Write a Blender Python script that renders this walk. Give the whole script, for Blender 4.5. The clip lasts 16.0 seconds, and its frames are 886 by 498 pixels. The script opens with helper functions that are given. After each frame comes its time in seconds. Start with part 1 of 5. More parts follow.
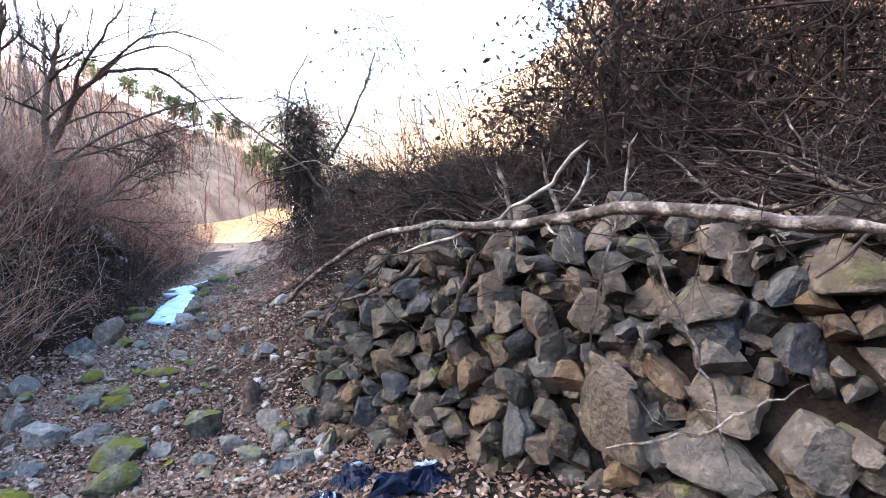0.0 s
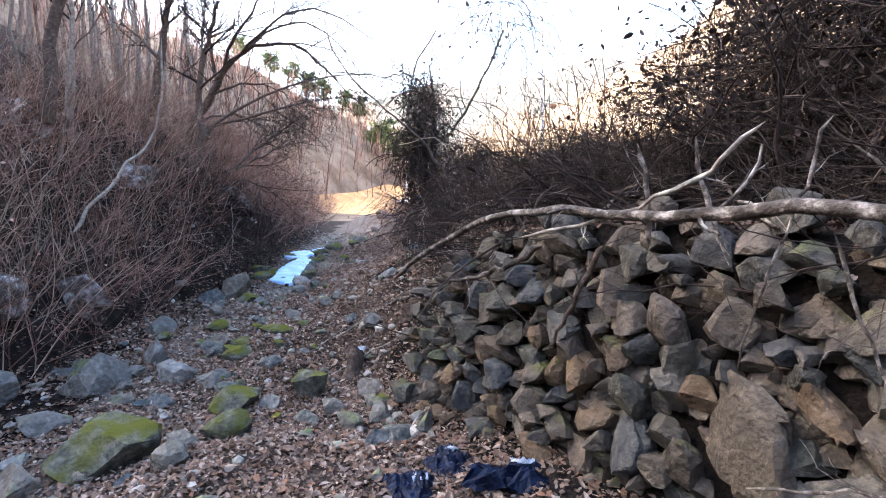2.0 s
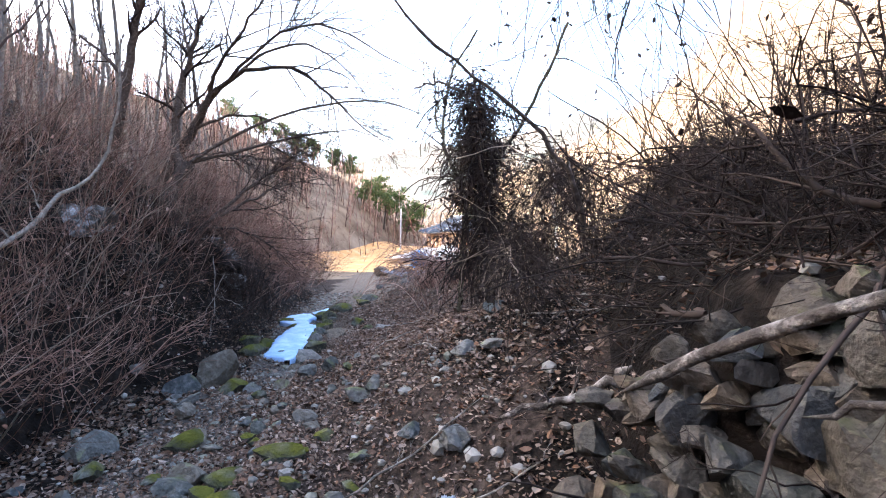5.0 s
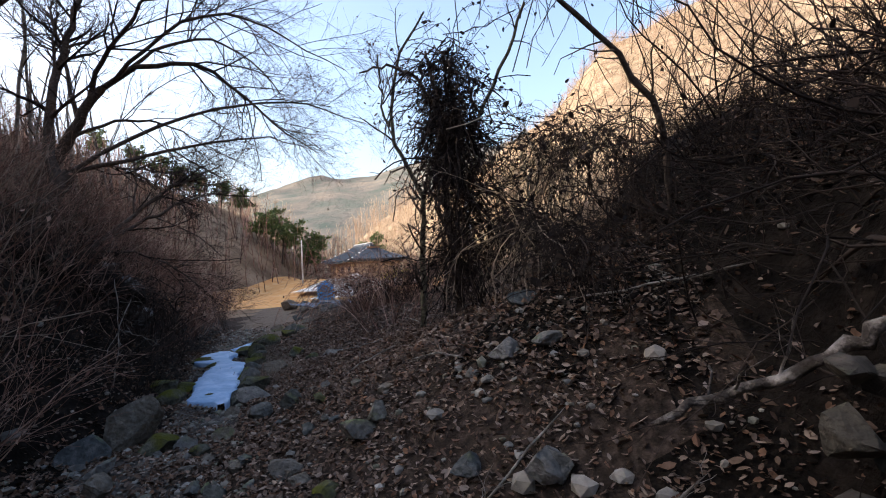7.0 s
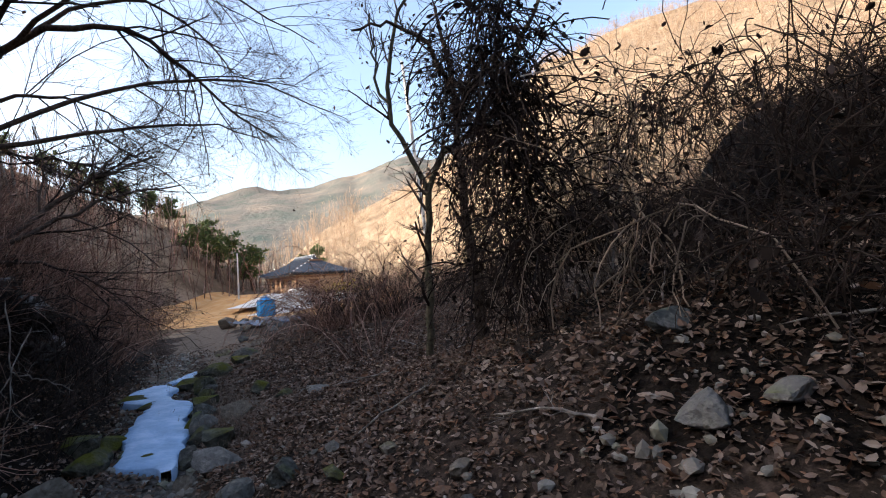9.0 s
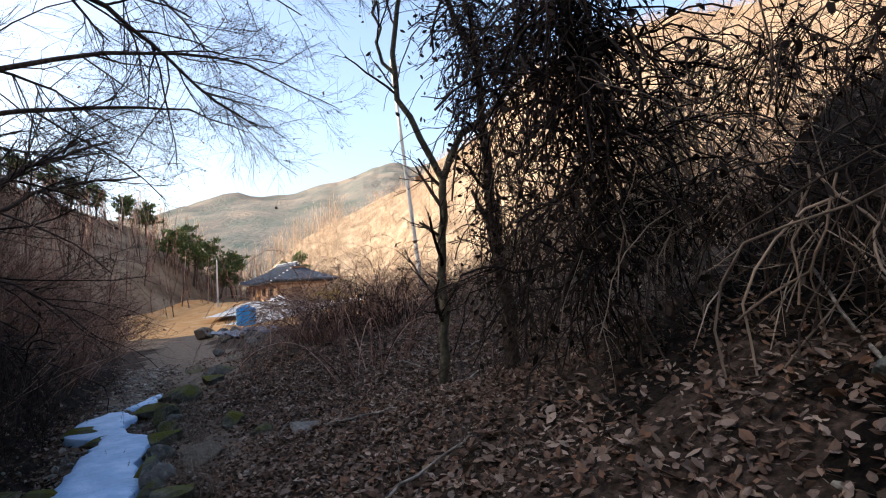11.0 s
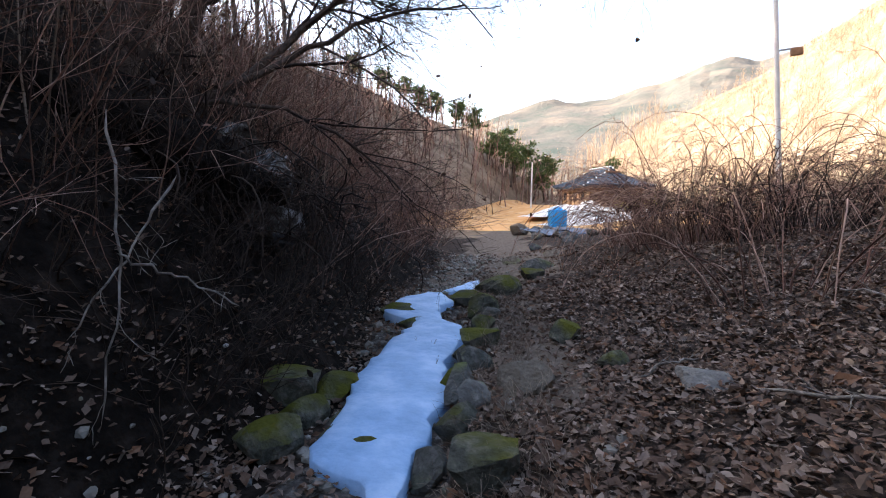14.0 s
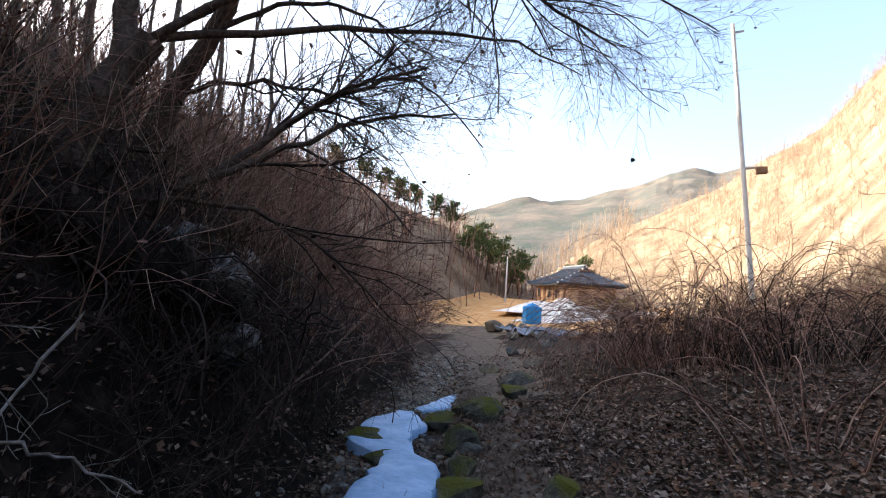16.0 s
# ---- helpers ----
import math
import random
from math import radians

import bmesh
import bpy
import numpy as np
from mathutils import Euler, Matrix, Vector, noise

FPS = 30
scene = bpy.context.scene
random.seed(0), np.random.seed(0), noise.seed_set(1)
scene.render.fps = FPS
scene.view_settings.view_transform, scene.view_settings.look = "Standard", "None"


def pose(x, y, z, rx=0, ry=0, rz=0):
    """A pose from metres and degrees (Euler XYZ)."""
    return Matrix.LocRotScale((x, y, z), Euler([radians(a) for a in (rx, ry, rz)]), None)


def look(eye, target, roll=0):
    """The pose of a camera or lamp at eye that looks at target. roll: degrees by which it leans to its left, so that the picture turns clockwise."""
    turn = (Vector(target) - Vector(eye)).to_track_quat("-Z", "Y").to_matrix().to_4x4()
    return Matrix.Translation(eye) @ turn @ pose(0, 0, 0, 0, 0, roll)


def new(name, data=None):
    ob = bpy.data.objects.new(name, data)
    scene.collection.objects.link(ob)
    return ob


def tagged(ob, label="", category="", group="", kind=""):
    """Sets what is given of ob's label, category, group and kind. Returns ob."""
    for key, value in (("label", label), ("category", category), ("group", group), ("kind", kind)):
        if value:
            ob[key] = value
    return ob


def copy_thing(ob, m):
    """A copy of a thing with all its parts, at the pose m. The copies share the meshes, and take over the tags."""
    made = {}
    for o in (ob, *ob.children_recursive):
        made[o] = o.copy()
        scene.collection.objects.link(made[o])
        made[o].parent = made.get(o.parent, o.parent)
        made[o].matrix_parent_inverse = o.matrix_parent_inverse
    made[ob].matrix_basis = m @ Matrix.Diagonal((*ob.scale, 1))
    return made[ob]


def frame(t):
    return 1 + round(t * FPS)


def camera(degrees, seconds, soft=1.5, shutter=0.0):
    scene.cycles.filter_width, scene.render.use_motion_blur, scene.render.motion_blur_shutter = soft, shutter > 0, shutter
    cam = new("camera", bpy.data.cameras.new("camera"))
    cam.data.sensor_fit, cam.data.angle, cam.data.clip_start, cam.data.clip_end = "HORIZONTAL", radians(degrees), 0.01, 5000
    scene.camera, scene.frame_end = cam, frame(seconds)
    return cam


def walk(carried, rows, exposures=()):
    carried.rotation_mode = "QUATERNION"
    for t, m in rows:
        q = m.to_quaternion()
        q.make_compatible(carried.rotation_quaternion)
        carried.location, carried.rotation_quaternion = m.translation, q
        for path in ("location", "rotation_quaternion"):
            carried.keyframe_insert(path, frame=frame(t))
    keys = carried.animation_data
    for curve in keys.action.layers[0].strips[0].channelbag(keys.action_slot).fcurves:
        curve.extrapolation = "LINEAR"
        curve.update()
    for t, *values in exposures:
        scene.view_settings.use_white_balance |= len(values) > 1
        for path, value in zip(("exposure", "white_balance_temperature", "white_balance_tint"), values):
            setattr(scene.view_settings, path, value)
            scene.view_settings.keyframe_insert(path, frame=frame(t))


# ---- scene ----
cam = camera(81.0, 16.0, soft=1.1)
PATH = [
    (0, (3.715, -4.215, 2.376), (3.661, -2.225, 2.176), -1.2),
    (0.5, (3.508, -4.030, 2.359), (3.228, -2.062, 2.138), 0.8),
    (1, (3.553, -4.129, 2.416), (3.114, -2.192, 2.181), 1.9),
    (1.5, (3.616, -4.117, 2.394), (3.134, -2.193, 2.137), 2.3),
    (2, (3.602, -3.999, 2.338), (3.150, -2.069, 2.073), 2.8),
    (2.5, (3.415, -3.805, 2.286), (2.934, -1.880, 2.031), 2.9),
    (3, (3.241, -3.215, 2.133), (2.725, -1.298, 1.883), 3.0),
    (3.5, (2.959, -2.670, 2.073), (2.429, -0.753, 1.865), 2.7),
    (4, (2.636, -2.306, 2.021), (2.129, -0.377, 1.874), 2.1),
    (4.5, (2.173, -1.713, 1.991), (1.692, 0.227, 1.898), 1.7),
    (7, (0.483, -0.206, 1.472), (0.449, 1.793, 1.536), -2.7),
    (7.5, (0.169, 0.326, 1.455), (0.190, 2.325, 1.531), -3.0),
    (8, (-0.048, 0.751, 1.490), (0.042, 2.747, 1.583), -2.7),
    (8.5, (-0.364, 1.212, 1.481), (-0.208, 3.204, 1.579), -3.1),
    (11, (-0.801, 2.968, 1.522), (-0.534, 4.946, 1.647), -3.3),
    (11.5, (-0.994, 3.568, 1.448), (-0.795, 5.553, 1.586), -2.2),
    (12, (-1.175, 4.157, 1.301), (-1.348, 6.149, 1.297), -0.3),
    (12.5, (-1.307, 4.514, 1.243), (-1.749, 6.464, 1.188), 1.1),
    (13, (-1.425, 4.818, 1.189), (-2.066, 6.709, 1.089), 1.2),
    (13.5, (-1.547, 5.135, 1.117), (-2.341, 6.964, 0.968), 1.2),
    (14, (-1.735, 5.444, 1.096), (-2.586, 7.243, 0.899), 0.8),
    (14.5, (-1.963, 5.729, 1.134), (-2.826, 7.523, 0.946), 0.3),
    (15, (-2.006, 5.856, 1.249), (-2.860, 7.661, 1.143), 1.2),
    (15.5, (-2.038, 5.930, 1.363), (-2.872, 7.747, 1.371), 2.3),
    (16, (-2.067, 5.959, 1.396), (-2.840, 7.797, 1.541), 3.7),
]
EXPOSURES = [(0.0, 4.05, 6100, 13), (1.0, 3.8, 6100, 13), (4.5, 3.7, 6100, 13), (5.8, 2.7, 6300, 12), (7.0, 1.7, 6450, 12), (11.5, 1.7, 6450, 11), (12.5, 1.75, 6500, 12),
             (13.5, 2.1, 6500, 13), (14.5, 2.7, 6500, 13), (15.0, 2.85, 6500, 13), (15.5, 2.5, 6500, 12), (16.0, 2.0, 6500, 11)]
walk(cam, [(t, look(eye, target, roll)) for t, eye, target, roll in PATH], EXPOSURES)

# ---- daylight: a low sun on the left, behind the ridge that shades the ravine ----
SUN_AZ, SUN_EL = 95.0, 24.5  # degrees left of the valley's axis, degrees up
to_sun = Vector((-math.sin(radians(SUN_AZ)) * math.cos(radians(SUN_EL)),
                 math.cos(radians(SUN_AZ)) * math.cos(radians(SUN_EL)), math.sin(radians(SUN_EL))))
world = bpy.data.worlds.new("winter_sky")
scene.world = world
world.use_nodes = True
wn = world.node_tree
sky = wn.nodes.new("ShaderNodeTexSky")
sky.sky_type, sky.sun_disc = "NISHITA", False
sky.sun_elevation, sky.sun_rotation = radians(SUN_EL), radians(-SUN_AZ)
sky.air_density, sky.dust_density = 1.0, 4.0
wn.links.new(sky.outputs[0], wn.nodes["Background"].inputs[0])
wn.nodes["Background"].inputs[1].default_value = 0.15
sun = new("sun", bpy.data.lights.new("sun", "SUN"))
sun.data.energy, sun.data.angle, sun.data.color = 5.0, radians(0.6), (1.0, 0.92, 0.82)
sun.matrix_world = look(to_sun * 50, (0, 0, 0))

# ---- materials ----
RNG = np.random.default_rng(7)


def material(name, colors, scale=6.0, rough=0.9, bump=0.3, bump_scale=40.0, per=None, per_colors=None, moss=None,
             detail=6.0, metal=0.0, spec=0.25):
    """Procedural surface: colours run along a noise; per 'object' or 'island' shifts them piece by piece."""
    m = bpy.data.materials.new(name)
    m.use_nodes = True
    nt = m.node_tree
    N, L = nt.nodes, nt.links
    b = N["Principled BSDF"]
    b.inputs["Roughness"].default_value = rough
    b.inputs["Metallic"].default_value = metal
    b.inputs["Specular IOR Level"].default_value = min(spec, 0.05) if rough >= 0.85 else spec
    noi = N.new("ShaderNodeTexNoise")
    noi.inputs["Scale"].default_value, noi.inputs["Detail"].default_value = scale, detail
    noi.inputs["Roughness"].default_value = 0.65
    geo = N.new("ShaderNodeNewGeometry")
    L.new(geo.outputs["Position"], noi.inputs["Vector"])
    ramp = N.new("ShaderNodeValToRGB")
    e = ramp.color_ramp.elements
    while len(e) < len(colors):
        e.new(0.5)
    for k, c in enumerate(colors):
        e[k].position = 0.3 + 0.4 * k / max(1, len(colors) - 1)
        e[k].color = (*c, 1)
    L.new(noi.outputs["Fac"], ramp.inputs[0])
    out = ramp.outputs[0]
    if per:
        if per == "object":
            rnd = N.new("ShaderNodeObjectInfo").outputs["Random"]
        else:
            rnd = geo.outputs["Random Per Island"]
        r2 = N.new("ShaderNodeValToRGB")
        r2.color_ramp.interpolation = "LINEAR"
        e = r2.color_ramp.elements
        while len(e) < len(per_colors):
            e.new(0.5)
        for k, c in enumerate(per_colors):
            e[k].position = k / max(1, len(per_colors) - 1)
            e[k].color = (*c, 1)
        L.new(rnd, r2.inputs[0])
        mx = N.new("ShaderNodeMix")
        mx.data_type, mx.blend_type = "RGBA", "MIX"
        mx.inputs[0].default_value = 0.6
        L.new(out, mx.inputs[6])
        L.new(r2.outputs[0], mx.inputs[7])
        out = mx.outputs[2]
    if moss:
        n2 = N.new("ShaderNodeTexNoise")
        n2.inputs["Scale"].default_value, n2.inputs["Detail"].default_value = 3.0, 8.0
        L.new(geo.outputs["Position"], n2.inputs["Vector"])
        sep = N.new("ShaderNodeSeparateXYZ")
        L.new(geo.outputs["Normal"], sep.inputs[0])
        ma = N.new("ShaderNodeMath")
        ma.operation = "MULTIPLY_ADD"
        ma.inputs[1].default_value = 0.22
        L.new(sep.outputs[2], ma.inputs[0])
        L.new(n2.outputs["Fac"], ma.inputs[2])
        r3 = N.new("ShaderNodeValToRGB")
        r3.color_ramp.elements[0].position, r3.color_ramp.elements[1].position = moss[0] - 0.06, moss[0] + 0.16
        L.new(ma.outputs[0], r3.inputs[0])
        mx = N.new("ShaderNodeMix")
        mx.data_type = "RGBA"
        L.new(r3.outputs[0], mx.inputs[0])
        L.new(out, mx.inputs[6])
        mx.inputs[7].default_value = (*moss[1], 1)
        out = mx.outputs[2]
    L.new(out, b.inputs["Base Color"])
    if bump:
        n3 = N.new("ShaderNodeTexNoise")
        n3.inputs["Scale"].default_value, n3.inputs["Detail"].default_value = bump_scale, 8.0
        L.new(geo.outputs["Position"], n3.inputs["Vector"])
        bp = N.new("ShaderNodeBump")
        bp.inputs["Strength"].default_value, bp.inputs["Distance"].default_value = bump, 0.8 / bump_scale
        L.new(n3.outputs["Fac"], bp.inputs["Height"])
        L.new(bp.outputs[0], b.inputs["Normal"])
    return m


M_LITTER = material("leaf_litter_floor", [(0.014, 0.0105, 0.0085), (0.036, 0.026, 0.02), (0.085, 0.062, 0.049)], 14, 0.95, 0.9, 60)
# Bank soil, near black: shade of hollows and wall gaps is in the colour.
M_SHADED_BANK = material("shaded_bank_soil", [(0.004, 0.0033, 0.0028), (0.009, 0.007, 0.0057), (0.028, 0.021, 0.017)], 5, 0.95, 0.9, 25)
M_BED = material("stream_gravel", [(0.025, 0.02, 0.017), (0.07, 0.06, 0.052), (0.17, 0.15, 0.135)], 16, 0.85, 0.9, 45)
M_PATH = material("trodden_path", [(0.07, 0.055, 0.042), (0.12, 0.095, 0.074), (0.18, 0.145, 0.115)], 7, 0.95, 0.5, 50)
M_YARD = material("orange_soil", [(0.5, 0.24, 0.09), (0.58, 0.32, 0.13), (0.64, 0.42, 0.22)], 0.6, 0.95, 0.3, 8)
M_SAND = material("pale_gravel", [(0.6, 0.57, 0.52), (0.7, 0.68, 0.64), (0.78, 0.76, 0.72)], 1.5, 0.95, 0.4, 10)
M_HILL = material("dry_hillside", [(0.085, 0.06, 0.04), (0.18, 0.132, 0.088), (0.28, 0.215, 0.15)], 0.22, 0.95, 0.5, 1.2)
M_MOUNT = material("far_forest_slope", [(0.055, 0.07, 0.062), (0.1, 0.095, 0.084), (0.155, 0.128, 0.104)], 0.03, 0.95, 0.5, 0.25)
STONES = [(0.045, 0.038, 0.03), (0.085, 0.07, 0.055), (0.04, 0.045, 0.04), (0.13, 0.1, 0.077), (0.08, 0.08, 0.075), (0.12, 0.075, 0.04), (0.035, 0.045, 0.055),
          (0.09, 0.08, 0.065)]
M_STONE = material("wall_stone", [(0.012, 0.01, 0.008), (0.05, 0.042, 0.034), (0.17, 0.143, 0.116)], 9, 0.92, 1.0, 22, "object", STONES,
                   (0.8, (0.08, 0.085, 0.03)), detail=10.0)
M_ROCK = material("stream_rock", [(0.025, 0.027, 0.028), (0.1, 0.097, 0.092), (0.29, 0.272, 0.25)], 12, 0.88, 1.0, 18, "object",
                  [(0.045, 0.06, 0.068), (0.12, 0.11, 0.095), (0.18, 0.145, 0.105), (0.06, 0.065, 0.055), (0.2, 0.19, 0.175)],
                  (0.78, (0.11, 0.13, 0.04)))
M_MOSSY = material("mossy_rock", [(0.025, 0.027, 0.022), (0.075, 0.075, 0.06), (0.17, 0.165, 0.14)], 9, 0.95, 0.9, 35, None, None,
                   (0.6, (0.075, 0.075, 0.014)))
M_CLIFF = material("lichen_rock", [(0.02, 0.018, 0.015), (0.07, 0.064, 0.056), (0.45, 0.45, 0.45)], 5, 0.9, 0.9, 14)
M_PEBBLE = material("pebbles", [(0.08, 0.073, 0.066), (0.2, 0.185, 0.165), (0.4, 0.37, 0.335)], 12, 0.85, 0.4, 40, "island",
                    [(0.08, 0.09, 0.09), (0.2, 0.18, 0.15), (0.12, 0.11, 0.09), (0.4, 0.37, 0.33), (0.1, 0.11, 0.06), (0.16, 0.15, 0.14)])
M_LEAF = material("dead_leaves", [(0.042, 0.027, 0.02), (0.11, 0.073, 0.055), (0.23, 0.163, 0.128)], 20, 0.85, 0.2, 60, "island",
                  [(0.035, 0.021, 0.015), (0.09, 0.058, 0.042), (0.17, 0.122, 0.09), (0.135, 0.102, 0.084), (0.4, 0.315, 0.255), (0.06, 0.038, 0.027),
                   (0.2, 0.1, 0.055), (0.08, 0.062, 0.05)], spec=0.3)
M_BARK = material("dark_bark", [(0.03, 0.022, 0.017), (0.07, 0.053, 0.042), (0.13, 0.1, 0.085)], 18, 0.95, 0.9, 50)
M_GREYBARK = material("grey_bark", [(0.09, 0.075, 0.06), (0.17, 0.145, 0.12), (0.27, 0.24, 0.21)], 14, 0.9, 0.7, 45)
M_OLIVE = material("olive_bark", [(0.05, 0.045, 0.03), (0.09, 0.08, 0.055), (0.15, 0.13, 0.095)], 14, 0.9, 0.7, 45)
M_DEADWOOD = material("weathered_wood", [(0.06, 0.05, 0.042), (0.18, 0.158, 0.138), (0.4, 0.365, 0.33)], 10, 0.85, 0.7, 40)
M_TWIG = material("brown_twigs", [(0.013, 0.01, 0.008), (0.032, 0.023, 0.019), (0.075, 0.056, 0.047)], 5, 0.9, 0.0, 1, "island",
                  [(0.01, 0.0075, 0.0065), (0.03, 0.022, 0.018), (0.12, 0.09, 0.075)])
# Darker copy of brown_twigs: shade inside the tangles is put into the colour.
M_SHADETWIG = material("shaded_vine_twigs", [(0.012, 0.009, 0.008), (0.028, 0.021, 0.018), (0.06, 0.045, 0.038)], 5, 0.9, 0.0, 1, "island",
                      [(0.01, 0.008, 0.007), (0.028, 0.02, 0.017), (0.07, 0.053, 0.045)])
M_LOG = material("barked_log", [(0.02, 0.016, 0.013), (0.07, 0.058, 0.05), (0.34, 0.3, 0.27)], 9, 0.9, 0.9, 35)
M_REDTWIG = material("reddish_twigs", [(0.035, 0.019, 0.015), (0.17, 0.095, 0.072), (0.46, 0.31, 0.24)], 3, 0.9, 0.0, 1, "island",
                     [(0.02, 0.011, 0.009), (0.075, 0.041, 0.032), (0.29, 0.165, 0.125), (0.62, 0.44, 0.35)])
M_STRAW = material("dry_stalks", [(0.08, 0.06, 0.045), (0.16, 0.125, 0.095), (0.28, 0.23, 0.175)], 4, 0.9, 0.0, 1, "island",
                   [(0.04, 0.03, 0.023), (0.16, 0.12, 0.09), (0.45, 0.36, 0.29)])
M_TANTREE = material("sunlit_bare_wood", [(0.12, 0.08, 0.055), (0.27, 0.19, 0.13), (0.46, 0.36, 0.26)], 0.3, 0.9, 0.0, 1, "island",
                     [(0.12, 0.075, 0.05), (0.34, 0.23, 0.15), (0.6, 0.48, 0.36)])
M_PINE = material("pine_needles", [(0.03, 0.05, 0.02), (0.06, 0.09, 0.03), (0.1, 0.13, 0.04)], 2, 0.8, 0.0, 1, "island",
                  [(0.04, 0.065, 0.022), (0.09, 0.12, 0.035), (0.15, 0.17, 0.055)])
M_YELLOW = material("yellow_leaves", [(0.4, 0.28, 0.05), (0.5, 0.38, 0.08), (0.6, 0.48, 0.12)], 3, 0.8, 0.0)
# Blue skylight on the shaded snow is put into its colour.
M_SNOW = material("skylight_blue_snow", [(0.18, 0.32, 0.52), (0.27, 0.43, 0.65), (0.43, 0.58, 0.77)], 2.5, 0.55, 0.25, 14, spec=0.4)
M_BLUE = material("blue_plastic", [(0.004, 0.26, 0.66), (0.006, 0.3, 0.72), (0.01, 0.34, 0.78)], 1.5, 0.45, 0.05, 8, spec=0.5)
M_BAG = material("dark_blue_film", [(0.001, 0.0025, 0.008), (0.002, 0.005, 0.017), (0.006, 0.013, 0.036)], 9, 0.5, 0.6, 22, spec=0.12)
M_WHITEFILM = material("pale_film", [(0.2, 0.24, 0.3), (0.35, 0.39, 0.45), (0.5, 0.54, 0.6)], 9, 0.4, 0.4, 22)
# Darkened blue-grey: the shade on the sheets is put into the colour.
M_TARP = material("shaded_blue_grey_sheet", [(0.05, 0.07, 0.115), (0.08, 0.105, 0.155), (0.125, 0.15, 0.2)], 1.2, 0.6, 0.2, 6)
M_ROOF = material("grey_roof_tile", [(0.036, 0.043, 0.056), (0.052, 0.062, 0.08), (0.075, 0.087, 0.108)], 2, 0.7, 0.2, 8)
M_LIME = material("white_ridge_plaster", [(0.68, 0.68, 0.66), (0.76, 0.76, 0.74), (0.82, 0.82, 0.8)], 2, 0.8, 0.1)
M_TIMBER = material("brown_timber", [(0.16, 0.08, 0.04), (0.24, 0.125, 0.065), (0.32, 0.18, 0.1)], 3, 0.75, 0.1)
M_CLAY = material("tan_wall_plaster", [(0.42, 0.26, 0.15), (0.48, 0.31, 0.19), (0.54, 0.36, 0.23)], 1, 0.9, 0.1)
M_GLASS = material("dark_window_glass", [(0.02, 0.025, 0.03), (0.03, 0.035, 0.04), (0.04, 0.045, 0.05)], 1, 0.12, 0.0, spec=0.6)
M_POLE = material("concrete_pole", [(0.5, 0.48, 0.44), (0.58, 0.56, 0.52), (0.66, 0.64, 0.6)], 2, 0.85, 0.2)
M_STEEL = material("grey_steel", [(0.25, 0.25, 0.25), (0.32, 0.32, 0.32), (0.4, 0.4, 0.4)], 4, 0.5, 0.1, metal=0.7)


# ---- mesh helpers ----
def mesh_object(name, verts, faces, mat, parent=None, label="", smooth=True):
    """verts (n, 3); faces: list of index arrays, each (m, 3) or (m, 4)."""
    me = bpy.data.meshes.new(name)
    faces = [np.asarray(f, dtype=np.int32) for f in faces if len(f)]
    me.vertices.add(len(verts))
    me.vertices.foreach_set("co", np.asarray(verts, dtype=np.float32).ravel())
    loops = np.concatenate([f.ravel() for f in faces])
    sizes = np.concatenate([np.full(len(f), f.shape[1], dtype=np.int32) for f in faces])
    me.loops.add(len(loops))
    me.loops.foreach_set("vertex_index", loops)
    me.polygons.add(len(sizes))
    me.polygons.foreach_set("loop_start", np.r_[0, np.cumsum(sizes)[:-1]].astype(np.int32))
    me.polygons.foreach_set("use_smooth", np.full(len(sizes), smooth))
    me.update(calc_edges=True)
    for m in mat if isinstance(mat, list) else [mat]:
        me.materials.append(m)
    ob = new(name, me)
    if parent:
        ob.parent = parent
    if label:
        ob["label"] = label
    return ob


def part(name, bm, mat, parent=None, label="", smooth=False):
    me = bpy.data.meshes.new(name)
    bm.to_mesh(me)
    bm.free()
    me.materials.append(mat)
    for p in me.polygons:
        p.use_smooth = smooth
    ob = new(name, me)
    if parent:
        ob.parent = parent
    if label:
        ob["label"] = label
    return ob


def unit(v):
    return v / np.maximum(np.linalg.norm(v, axis=-1, keepdims=True), 1e-9)


def tubes(P, R, sides=3):
    """Polylines P (m, n, 3) with radii R (m, n) as tubes: vertices and quads."""
    P, R = np.asarray(P, float), np.asarray(R, float)
    m, n, _ = P.shape
    T = unit(np.gradient(P, axis=1))
    ref = np.where(np.abs(T[..., 2:3]) < 0.9, np.array([0.0, 0, 1]), np.array([1.0, 0, 0]))
    mean = unit(P[:, -1:] - P[:, :1])
    ref = np.where(np.abs(mean[..., 2:3]) < 0.8, np.array([0.0, 0, 1]), np.array([1.0, 0, 0])) * np.ones_like(T)
    A = unit(np.cross(T, ref))
    B = np.cross(T, A)
    a = np.arange(sides) * 2 * np.pi / sides
    ring = A[:, :, None] * np.cos(a)[None, None, :, None] + B[:, :, None] * np.sin(a)[None, None, :, None]
    V = P[:, :, None] + ring * R[:, :, None, None]
    i = np.arange(m * n * sides).reshape(m, n, sides)
    j = np.roll(i, -1, axis=2)
    F = np.stack([i[:, :-1], j[:, :-1], j[:, 1:], i[:, 1:]], -1).reshape(-1, 4)
    return V.reshape(-1, 3), F


class Pile:
    """Collects pieces of geometry for one mesh."""

    def __init__(self):
        self.v, self.f, self.n = [], [], 0

    def add(self, v, f):
        self.v.append(np.asarray(v, float))
        self.f.append(np.asarray(f) + self.n)
        self.n += len(v)
        return self

    def tubes(self, P, R, sides=3):
        return self.add(*tubes(P, R, sides))

    def make(self, name, mat, parent=None, label="", smooth=True, kind=""):
        return tagged(mesh_object(name, np.concatenate(self.v), self.f, mat, parent, label, smooth), kind=kind)


